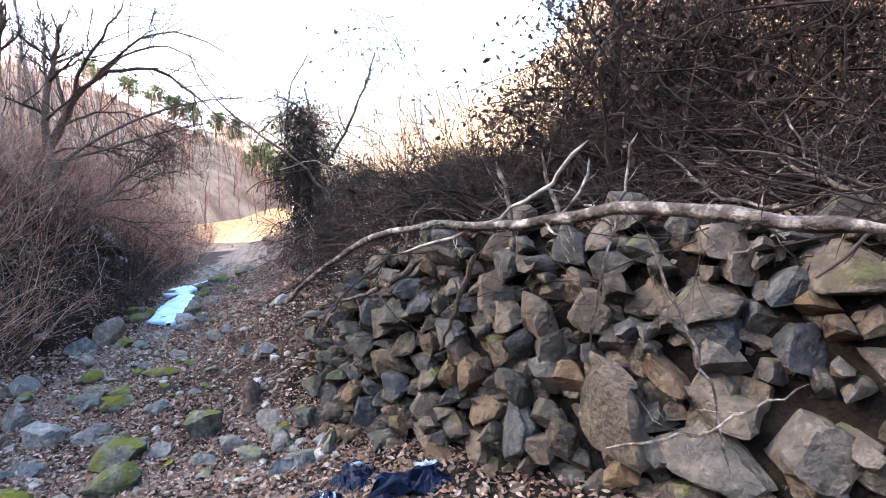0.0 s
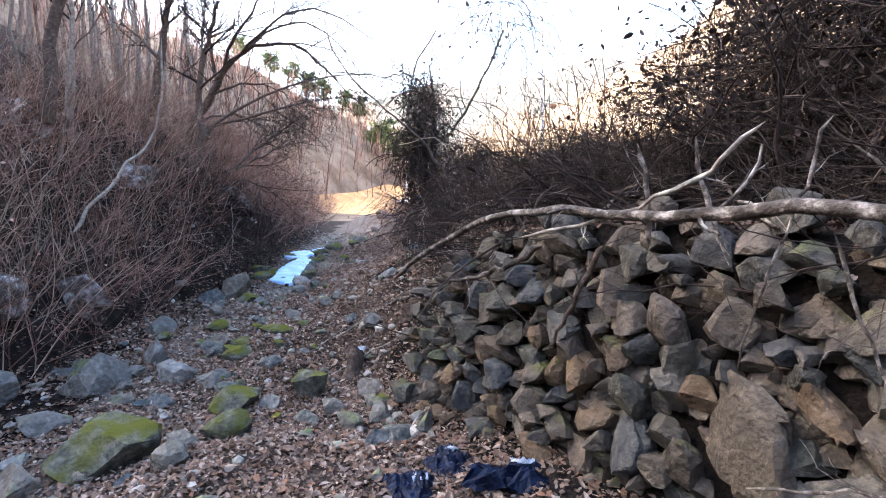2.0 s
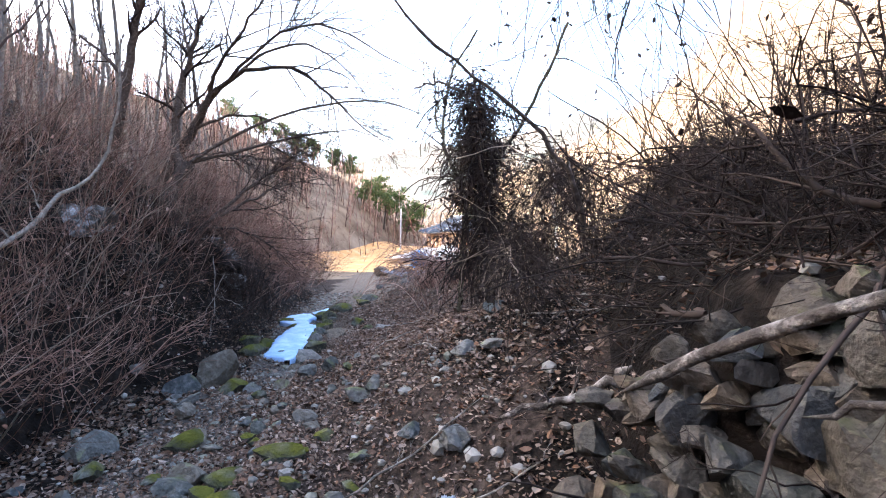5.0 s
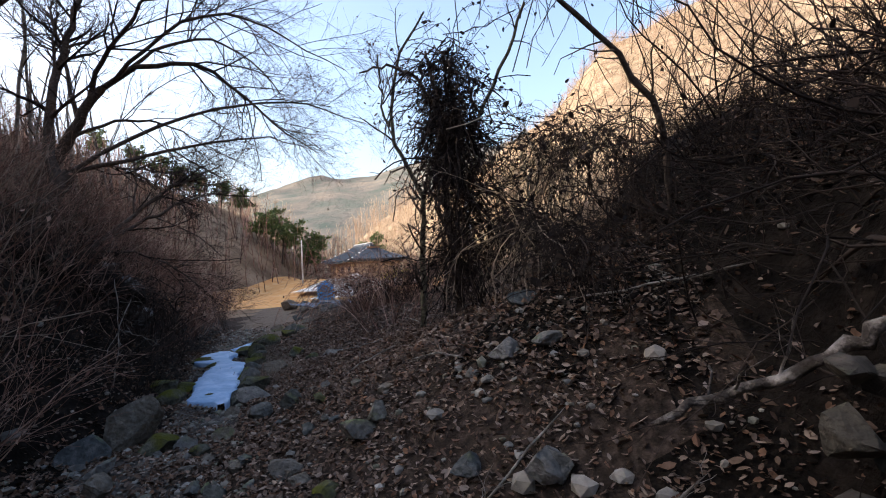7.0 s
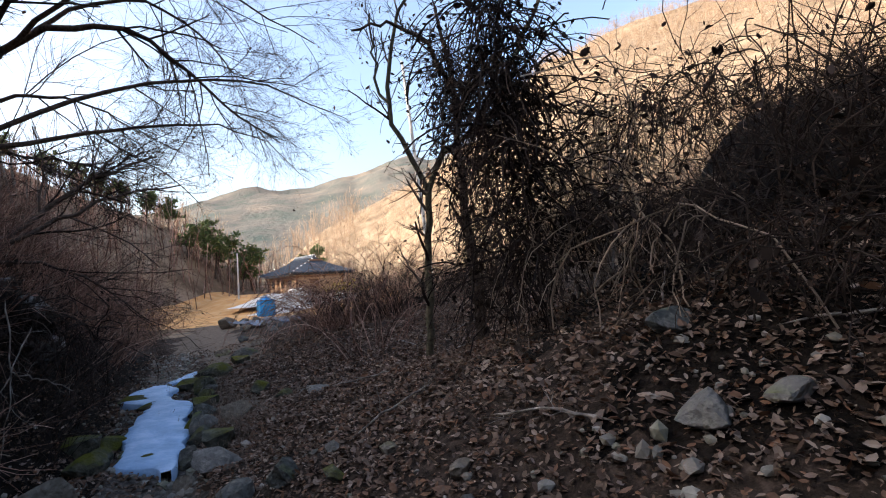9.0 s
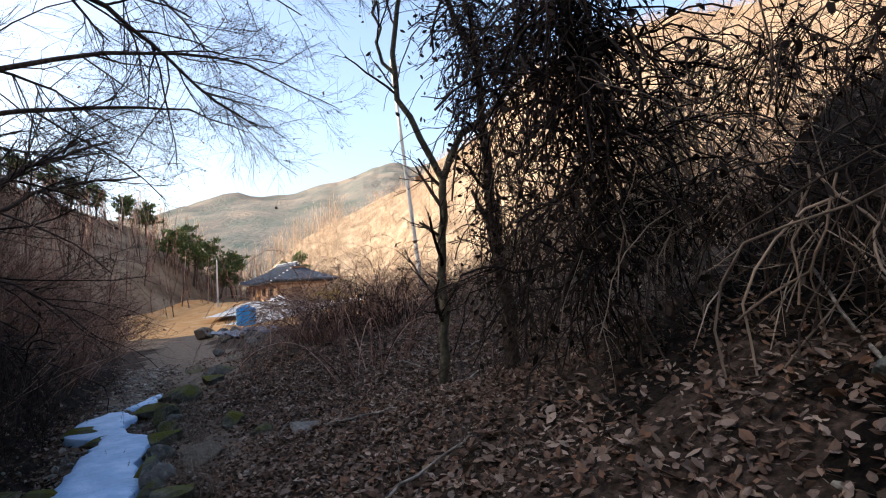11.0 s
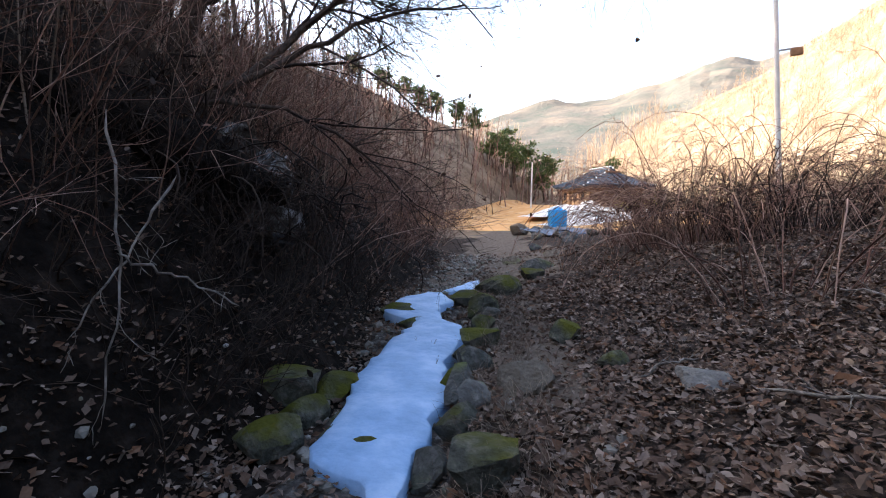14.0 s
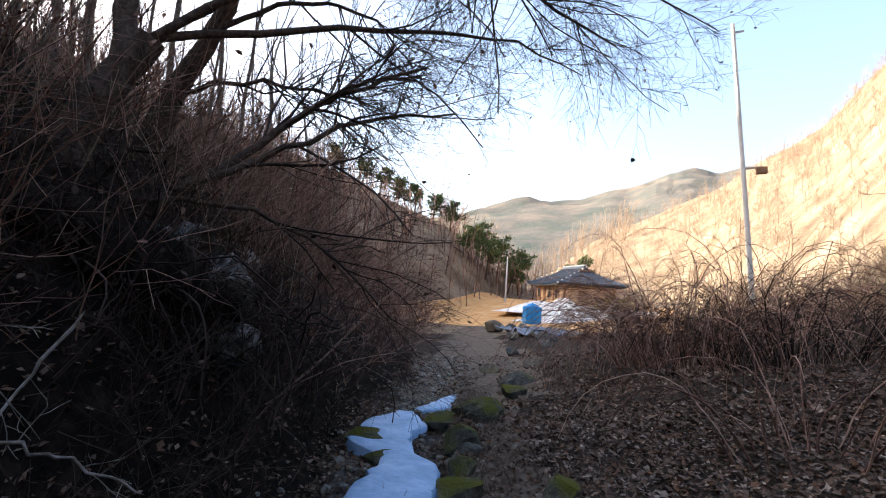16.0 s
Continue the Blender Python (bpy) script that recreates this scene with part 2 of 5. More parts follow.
def grow(P0, D0, length, n, rng, wob=0.12, lift=0.0, droop=0.0):
    """Wandering lines from P0 (m, 3) along D0 (m, 3); lift bends up, droop bends the far end down."""
    m = len(P0)
    length = np.broadcast_to(length, m)
    pts = [np.asarray(P0, float)]
    d = unit(np.asarray(D0, float))
    for k in range(n - 1):
        d = d + rng.normal(0, wob, (m, 3))
        d[:, 2] += lift - droop * (k + 1) / n
        d = unit(d)
        pts.append(pts[-1] + d * (length / (n - 1))[:, None])
    return np.stack(pts, 1)


def spawn(P, R, per, length, rng, spread=0.8, n=5, lo=0.25, ratio=0.55, wob=0.15, lift=0.05, droop=0.0, tip=0.5):
    """Side shoots of the lines P: per each, about length long."""
    m, N, _ = P.shape
    who = np.repeat(np.arange(m), per)
    s = rng.uniform(lo, 0.98, len(who)) * (N - 1)
    i = np.minimum(s.astype(int), N - 2)
    w = (s - i)[:, None]
    base = P[who, i] * (1 - w) + P[who, i + 1] * w
    rad = R[who, i] * (1 - w[:, 0]) + R[who, i + 1] * w[:, 0]
    tan = unit(P[who, i + 1] - P[who, i])
    side = unit(np.cross(tan, rng.normal(size=tan.shape)))
    ang = rng.normal(spread, 0.2, len(who))[:, None]
    Q = grow(base, tan * np.cos(ang) + side * np.sin(ang), length * rng.uniform(0.5, 1.3, len(who)) * (1.15 - 0.6 * s / (N - 1)), n, rng, wob,
             lift, droop)
    r = np.maximum(rad * ratio, 0.0024)[:, None] * np.linspace(1, tip, n)[None]
    return Q, r


def bend(points, n=14, wobble=0.0, rng=RNG):
    """A smooth line through a few points, resampled."""
    p = np.asarray(points, float)
    t = np.r_[0, np.cumsum(np.linalg.norm(np.diff(p, axis=0), axis=1))]
    q = np.linspace(0, t[-1], n)
    out = np.stack([np.interp(q, t, p[:, k]) for k in range(3)], 1)
    for _ in range(2):
        out[1:-1] = (out[:-2] + 2 * out[1:-1] + out[2:]) / 4
    out[1:-1] += rng.normal(0, wobble, out[1:-1].shape)
    return out


def smooth_step(a, b, v):
    u = np.clip((v - a) / (b - a), 0, 1)
    return u * u * (3 - 2 * u)


def wave_noise(x, y, scale, seed=0):
    """Cheap smooth noise in -1..1 from a hashed lattice."""
    x, y = np.asarray(x, float) * scale + 1000.5, np.asarray(y, float) * scale + 1000.5
    xi, yi = np.floor(x).astype(np.int64), np.floor(y).astype(np.int64)
    fx, fy = x - xi, y - yi
    fx, fy = fx * fx * (3 - 2 * fx), fy * fy * (3 - 2 * fy)

    def h(a, b):
        k = (a * 374761393 + b * 668265263 + seed * 1442695041) & 0x7FFFFFFF
        k = ((k ^ (k >> 13)) * 1274126177) & 0x7FFFFFFF
        return ((k ^ (k >> 16)) & 0xFFFF) / 32767.5 - 1
    return (h(xi, yi) * (1 - fx) + h(xi + 1, yi) * fx) * (1 - fy) + (h(xi, yi + 1) * (1 - fx) + h(xi + 1, yi + 1) * fx) * fy


# ---- the lie of the land ----
# skyline of the far mountain, the right hill and the left ridge: degrees left of the valley's axis, degrees up
FAR_AZ, FAR_EL = [-38, -11, -5, -2.8, 0.6, 3.4, 9, 13.5, 18.5, 23, 32, 60], [10.8, 12.9, 13.3, 13.2, 12.5, 11.4, 10.3, 10.1, 9.3, 7.6, 6.8, 6]
RIGHT_AZ, RIGHT_EL = [-180, -58, -31, -23, -19, -16, -13.5, -11, -8.5, -6, -2, 2, 7, 14], [22, 25, 24.5, 23, 22.5, 20, 17, 15.5, 14.0, 12.5, 10.5, 8.6, 6, 0]
# Past 66 degrees the left ridge is unseen, raised to shade the ravine.
LEFT_AZ, LEFT_EL = [12, 17, 21, 26, 32, 40, 48, 58, 66, 72, 77, 84, 100, 180], [0, 3, 7.2, 9, 11.2, 14, 15.5, 18, 21, 26, 28, 29.5, 29, 24]


def stream_x(y):
    return -0.5 - 0.37 * y


def height(x, y):
    x, y = np.asarray(x, float), np.asarray(y, float)
    yc = np.clip(y, -12, 60)
    d = (x - stream_x(yc)) * 0.94
    bed = -0.42 - 0.012 * np.clip(y, -8, 14) - 0.034 * np.clip(y - 14, 0, 26)
    # right bank
    foot = np.interp(y, [-3, -1.2, 1.0, 1.8, 3, 4.5, 6, 9, 30], [3.2, 3.0, 2.7, 2.4, 1.4, 1.1, 0.9, 0.95, 1.6])
    rise = np.interp(y, [-3, -1.2, 1.5, 3, 4.5, 6, 9, 14, 24], [0.2, 0.2, 0.5, 0.6, 0.66, 0.5, 0.22, 0.25, 0.2])
    ramp = np.interp(y, [-9, -4.5, -2.5, -1.4, -0.4, 0.8], [1.1, 0.98, 0.75, 0.5, 0.2, 0.0]) * smooth_step(0.1, 1.3, d)
    lip = np.interp(y, [2, 3.5, 10, 20, 30], [0.05, 0.25, 0.25, 0.1, 0.1]) * smooth_step(0.4, 0.7, d)
    right = ramp + lip + rise * np.clip(d - foot, 0, 7) + 0.15 * np.clip(d - foot - 7, 0, 20)
    # terrace behind the stone wall and the mound beyond it
    xb = np.interp(y, [-12, -3, 1.53, 2.55, 4, 5.5, 7, 8.2, 9.5, 11, 14, 20], [16.7, 6.84, 1.86, 1.75, 1.7, 1.7, 1.6, 2.2, 3.6, 5.5, 9, 14])
    w = (x - xb) * 0.8
    top = np.interp(y, [-6, -3, 0, 1.6, 2.6, 4, 5.5, 7.5, 9, 11, 14], [2.5, 2.3, 2.05, 1.72, 1.75, 2.35, 2.85, 3.0, 2.2, 1.7, 1.6])
    steep = np.interp(y, [2.2, 3, 5, 9, 12], [0.75, 1.1, 1.3, 2.0, 3.0])
    terrace = top - bed + 0.12 * np.clip(w - 0.7, 0, 12)
    k = smooth_step(0.3, steep, w)
    step = terrace - right
    right = right + np.where(step > 0, step, step * (1 - smooth_step(7, 11, y))) * k
    # left bank
    hw = np.interp(y, [-4, 4.7, 6.5, 9, 12, 16, 30], [1.9, 1.9, 1.0, 0.6, 1.0, 0.9, 2.5])
    e = -d - hw
    steepl = np.interp(y, [0, 6, 9, 14, 30], [1.25, 1.25, 1.35, 1.0, 0.5])
    left = steepl * np.clip(e, 0, 2.2) + 0.75 * np.clip(e - 2.2, 0, 2.5) + 0.38 * np.clip(e - 4.7, 0, 14)
    near = np.clip(y - 22, 0, 20) / 20  # the banks open into the yard
    z = bed + np.where(d > 0, right, left) * (1 - 0.75 * near)
    # lumps
    z = z + 0.07 * wave_noise(x, y, 0.9, 1) + 0.035 * wave_noise(x, y, 2.6, 2) * (1 + np.clip(e, 0, 2)) + 0.014 * wave_noise(x, y, 7, 3)
    # hills and mountains round about
    r = np.hypot(x + 2, y - 5)
    az = np.degrees(np.arctan2(-(x + 2), y - 5))
    ridge = 1 + 0.025 * wave_noise(az, az * 0, 0.3, 5) + 0.012 * np.clip(r / 600, 0, 1) ** 4 * wave_noise(az, az * 0, 1.3, 6)
    for azs, els, far, start in ((FAR_AZ, FAR_EL, 620.0, 230.0), (RIGHT_AZ, RIGHT_EL, 165.0, np.interp(az, [-60, -20, -8, 0, 6], [15, 26, 50, 92, 105])),
                                 (LEFT_AZ, LEFT_EL, 118.0, np.interp(az, [12, 24, 40, 60], [95, 62, 28, 16]))):
        el = np.interp(az, azs, els, left=0 if azs[0] > -90 else None, right=0 if azs[-1] < 90 else None)
        u = np.clip((r - start) / (far - start), 0, 1.5)
        hill = far * np.tan(np.radians(el)) * ridge * np.where(u < 1, u ** 0.95, 1 - 0.3 * (u - 1))
        hill = hill * (1 + np.clip(u * 3, 0, 1) * (0.05 * wave_noise(x, y, 0.016, 7) + 0.025 * wave_noise(x, y, 0.05, 8)))
        z = np.where((r > start) & (el > 0), np.maximum(z, hill + np.maximum(z, -1.5) * (1 - np.clip(u * 4, 0, 1))), z)
    # level ground of the yard and the house
    yard = smooth_step(44, 50, y) * (1 - smooth_step(95, 120, y)) * smooth_step(-34, -27, x) * (1 - smooth_step(-2, 8, x))
    flat = -1.5 + 1.6 * smooth_step(54, 68, y + 1.1 * (x + 11))
    return z * (1 - yard) + flat * yard


def axis(a, b, fine, far, growth=1.09):
    v = list(np.arange(a, b, fine))
    s = fine
    up, down = [v[-1]], [v[0]]
    while up[-1] < far:
        s = min(s * growth, 9.0) if up[-1] < 640 else s * growth
        up.append(up[-1] + s)
    s = fine
    while down[-1] > -far * 0.6:
        s = min(s * growth, 14.0) if down[-1] > -260 else s * growth
        down.append(down[-1] - s)
    return np.array(down[:0:-1] + v + up[1:])


GX, GY = np.meshgrid(axis(-8, 6.5, 0.12, 900, 1.1), axis(-5, 17, 0.12, 1000, 1.1))
GZ = height(GX, GY)
ny, nx = GX.shape
gi = np.arange(ny * nx).reshape(ny, nx)
GF = np.stack([gi[:-1, :-1], gi[:-1, 1:], gi[1:, 1:], gi[1:, :-1]], -1).reshape(-1, 4)
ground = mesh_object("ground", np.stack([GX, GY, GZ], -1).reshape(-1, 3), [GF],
                     [M_LITTER, M_YARD, M_SAND, M_HILL, M_MOUNT, M_BED, M_PATH, M_SHADED_BANK])
cx, cy = GX[:-1, :-1].ravel(), GY[:-1, :-1].ravel()
cd = (cx - stream_x(cy)) * 0.94
cr = np.hypot(cx + 2, cy - 5)
wig = wave_noise(cx, cy, 1.1, 11) * 0.4
slot = np.zeros(len(cx), dtype=np.int32)
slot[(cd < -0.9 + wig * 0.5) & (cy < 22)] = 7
slot[(np.abs(cd + 0.5) < 0.45 + wig) & (cy < 6.5)] = 5
slot[(np.abs(cd) < 0.5 + wig * 0.5) & (cy >= 6.5) & (cy < 20)] = 5
slot[(np.abs(cd - 1.1) < 0.3 + wig * 0.3) & (cy > 8.5) & (cy <= 14)] = 6
slot[(np.abs(cd - 0.9) < 1.1 + wig) & (cy > 14) & (cy < 46)] = 6
# near-black soil paints the shade under the vine-hung mound
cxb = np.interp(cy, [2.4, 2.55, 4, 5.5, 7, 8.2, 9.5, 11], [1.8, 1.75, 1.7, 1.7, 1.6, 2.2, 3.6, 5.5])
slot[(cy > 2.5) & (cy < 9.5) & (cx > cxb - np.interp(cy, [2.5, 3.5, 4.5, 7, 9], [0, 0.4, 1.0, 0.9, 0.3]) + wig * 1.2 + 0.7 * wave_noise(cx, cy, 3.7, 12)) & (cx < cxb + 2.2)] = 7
# the same soil paints shade into the gaps between wall stones
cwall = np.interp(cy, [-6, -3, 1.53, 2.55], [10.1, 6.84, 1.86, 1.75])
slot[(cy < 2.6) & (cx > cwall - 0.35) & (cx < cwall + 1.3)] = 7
# and the shade in the left bank's hollow
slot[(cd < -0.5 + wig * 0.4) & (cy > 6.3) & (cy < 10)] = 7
slot[cr > 30] = 3
slot[cr > 210] = 4
slot[(cy > 14) & (cy < 43) & (np.abs(cd - 0.9) < 1.4 + wig)] = 6
slot[(cy > 43 + wig * 2) & (cy < 92) & (cx > -32) & (cx < 0)] = 1
slot[(cy > 54) & (cy < 68) & (cx > -16.8 + 0.2 * (cy - 54)) & (cx < -2)] = 2
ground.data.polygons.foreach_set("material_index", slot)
tagged(ground, "leaf-strewn ravine floor opening into a sunlit valley", "ground", kind="structure")


# ---- stones ----
def thing(name, label, category, at=(0, 0, 0), group="", kind=""):
    ob = new(name)
    ob.location = at
    ob.empty_display_size = 0.1
    return tagged(ob, label, category, group, kind)


def ground_z(x, y):
    return float(height(x, y))


def rock_mesh(name, seed, mat, sub=3, cuts=24, boxy=0.0, smooth=False, rough=0.03):
    """A broken stone about 1 across: a ball cut flat by random planes and roughened."""
    rng = np.random.default_rng(seed)
    bm = bmesh.new()
    bmesh.ops.create_icosphere(bm, subdivisions=sub, radius=0.62)
    v = np.array([p.co for p in bm.verts])
    if boxy:
        v = np.sign(v) * np.abs(v) ** (1 - boxy)
        v = v / np.abs(v).max() * 0.6
    for _ in range(cuts):
        n = unit(rng.normal(size=3))
        h = rng.uniform(0.24, 0.46)
        over = np.maximum(v @ n - h, 0)
        v = v - over[:, None] * n * 0.96
    v += rough * np.stack([wave_noise(v[:, 0] * 3 + v[:, 2] * 2, v[:, 1] * 3 - v[:, 2], 1.6, seed + k) for k in range(3)], 1)
    v -= (v.max(0) + v.min(0)) / 2
    v /= np.ptp(v, axis=0)
    for p, c in zip(bm.verts, v):
        p.co = c
    me = bpy.data.meshes.new(name)
    bm.to_mesh(me)
    bm.free()
    me.materials.append(mat)
    for p in me.polygons:
        p.use_smooth = smooth
    return me


ROCKS = [rock_mesh("rock", 20 + k, M_ROCK) for k in range(7)]
ROCKS_LOW = [rock_mesh("rock", 20 + k, M_ROCK, sub=2, rough=0.06) for k in range(7)]
MOSSY_LOW = [rock_mesh("mossy_rock", 40 + k, M_MOSSY, sub=2, rough=0.06) for k in range(4)]
MOSSY = [rock_mesh("mossy_rock", 40 + k, M_MOSSY) for k in range(4)]
WALLS = [rock_mesh("stone", 60 + k, M_STONE, boxy=0.3, cuts=18, rough=0.045) for k in range(6)]
SMALL = [rock_mesh("stone", 60 + k, M_STONE, sub=2, boxy=0.3, cuts=18, rough=0.05) for k in range(14)]
CLIFFS = [rock_mesh("outcrop", 90 + k, M_CLIFF, sub=4, cuts=16) for k in range(3)]


def boulder(name, me, x, y, size, label, category="rock", turn=0.0, tilt=0.0, sink=0.3, group="", z=None):
    ob = new(name, me)
    ob.scale = size
    zz = ground_z(x, y) if z is None else z
    ob.location = (x, y, zz + size[2] * (0.5 - sink))
    ob.rotation_euler = (tilt, tilt * 0.5, turn)
    return tagged(ob, label, category, group)


# dry stone retaining wall: courses of loose stones, leaning back into the terrace
W0 = np.array([1.86, 1.53, 0.0])
WU = np.array([0.74, -0.673, 0.0])
WB = np.array([0.673, 0.74, 0.0])
wall = thing("stone_wall", "dry stone terrace wall of rough brown and grey stones", "wall", (4.1, -0.5, 0.2))
wrng = np.random.default_rng(3)


def wall_point(u, z, out=0.0):
    foot = -0.35
    return W0 + WU * u + WB * (0.19 * (z - foot) - out) + np.array([0, 0, z])


def wall_top(u):
    return np.interp(u, [-0.2, 0.5, 1.0, 2.2, 4, 7], [0.9, 1.45, 1.66, 1.98, 2.12, 2.4])


def wall_foot(u):
    p = W0 + WU * u - WB * 0.12
    return ground_z(p[0], p[1]) - 0.12


BIG = [(3.66, 0.93, 0.62, 0.7, 0.16), (4.33, 0.79, 0.66, 0.34, -0.2), (3.98, 1.22, 0.46, 0.16, -0.5), (4.36, 1.08, 0.42, 0.24, -0.1),
       (4.8, 0.98, 0.44, 0.4, 0.1), (4.22, 0.5, 0.5, 0.24, 0.0), (1.82, 1.84, 0.66, 0.2, 0.06), (4.22, 1.7, 0.44, 0.3, 0.1), (4.32, 1.38, 0.3, 0.25, 0.2),
       (3.17, 1.02, 0.3, 0.3, 0.3), (3.42, 1.54, 0.36, 0.34, 0.2), (2.53, 1.56, 0.4, 0.42, 0.2), (3.0, 1.46, 0.34, 0.34, -0.2), (2.94, 0.57, 0.34, 0.46, 0.3),
       (2.1, 1.14, 0.36, 0.28, 0.0), (2.36, 0.88, 0.22, 0.3, 0.5), (1.5, 1.5, 0.36, 0.22, 0.2), (5.3, 1.2, 0.5, 0.3, 0.1)]
stones = 0
rest = Pile()


def lay(u, z, w, h, roll=0.0, out=0.0):
    global stones
    me = WALLS[stones % len(WALLS)] if w > 0.3 else SMALL[stones % len(SMALL)]
    depth = wrng.uniform(0.22, 0.38)
    yaw = math.atan2(WU[1], WU[0]) + wrng.normal(0, 0.16)
    m = (Matrix.Translation(wall_point(u, z, out) + WB * (depth * 0.32)) @ Euler((wrng.normal(-0.15, 0.12), 0, yaw)).to_matrix().to_4x4()
         @ Matrix.Rotation(-roll, 4, "Y") @ Matrix.Diagonal((w * 1.05, depth, h * 1.05, 1)))
    m = Matrix.Translation(-Vector(wall.location)) @ m
    stones += 1
    if stones <= 300:
        ob = new("stone", me)
        ob.parent = wall
        ob.matrix_local = m
    else:
        v = np.array([m @ p.co for p in me.vertices])
        rest.add(v, np.array([p.vertices[:] for p in me.polygons]))


for u, z, w, h, roll in BIG:
    lay(u, z, w, h, roll, 0.07)
u0, u1 = -0.1, 6.0
uu = np.linspace(u0, u1, 90)
level = np.array([wall_foot(u) for u in uu])
tops = np.array([wall_top(a) for a in uu])
while stones < 520:
    k = int(np.argmin(level - tops + 0.12 * wrng.random(90)))
    if level[k] > tops[k] - 0.04:
        break
    w = float(np.clip(wrng.lognormal(-1.62, 0.4), 0.11, 0.46))
    h = float(np.clip(w * wrng.uniform(0.6, 1.05), 0.1, 0.3))
    near = np.abs(uu - uu[k]) < w / 2
    base = float(np.mean(level[near]))
    c = uu[k]
    if not any(abs(c - b[0]) < b[2] * 0.42 and abs(base + h / 2 - b[1]) < b[3] * 0.42 for b in BIG):
        lay(c, base + h / 2, w, h, wrng.normal(0, 0.25), wrng.uniform(-0.1, 0.1))
    level[near] = base + h * 0.93
for _ in range(230):
    u = wrng.uniform(0.0, 5.9)
    z = wrng.uniform(wall_foot(u) + 0.1, wall_top(u) - 0.06)
    w = wrng.uniform(0.13, 0.3)
    lay(u, z, w, w * wrng.uniform(0.6, 0.95), wrng.normal(0, 0.3), -wrng.uniform(0.05, 0.15))
if rest.n:
    rest.make("stone_rest", M_STONE, wall, smooth=False, kind="stuff")

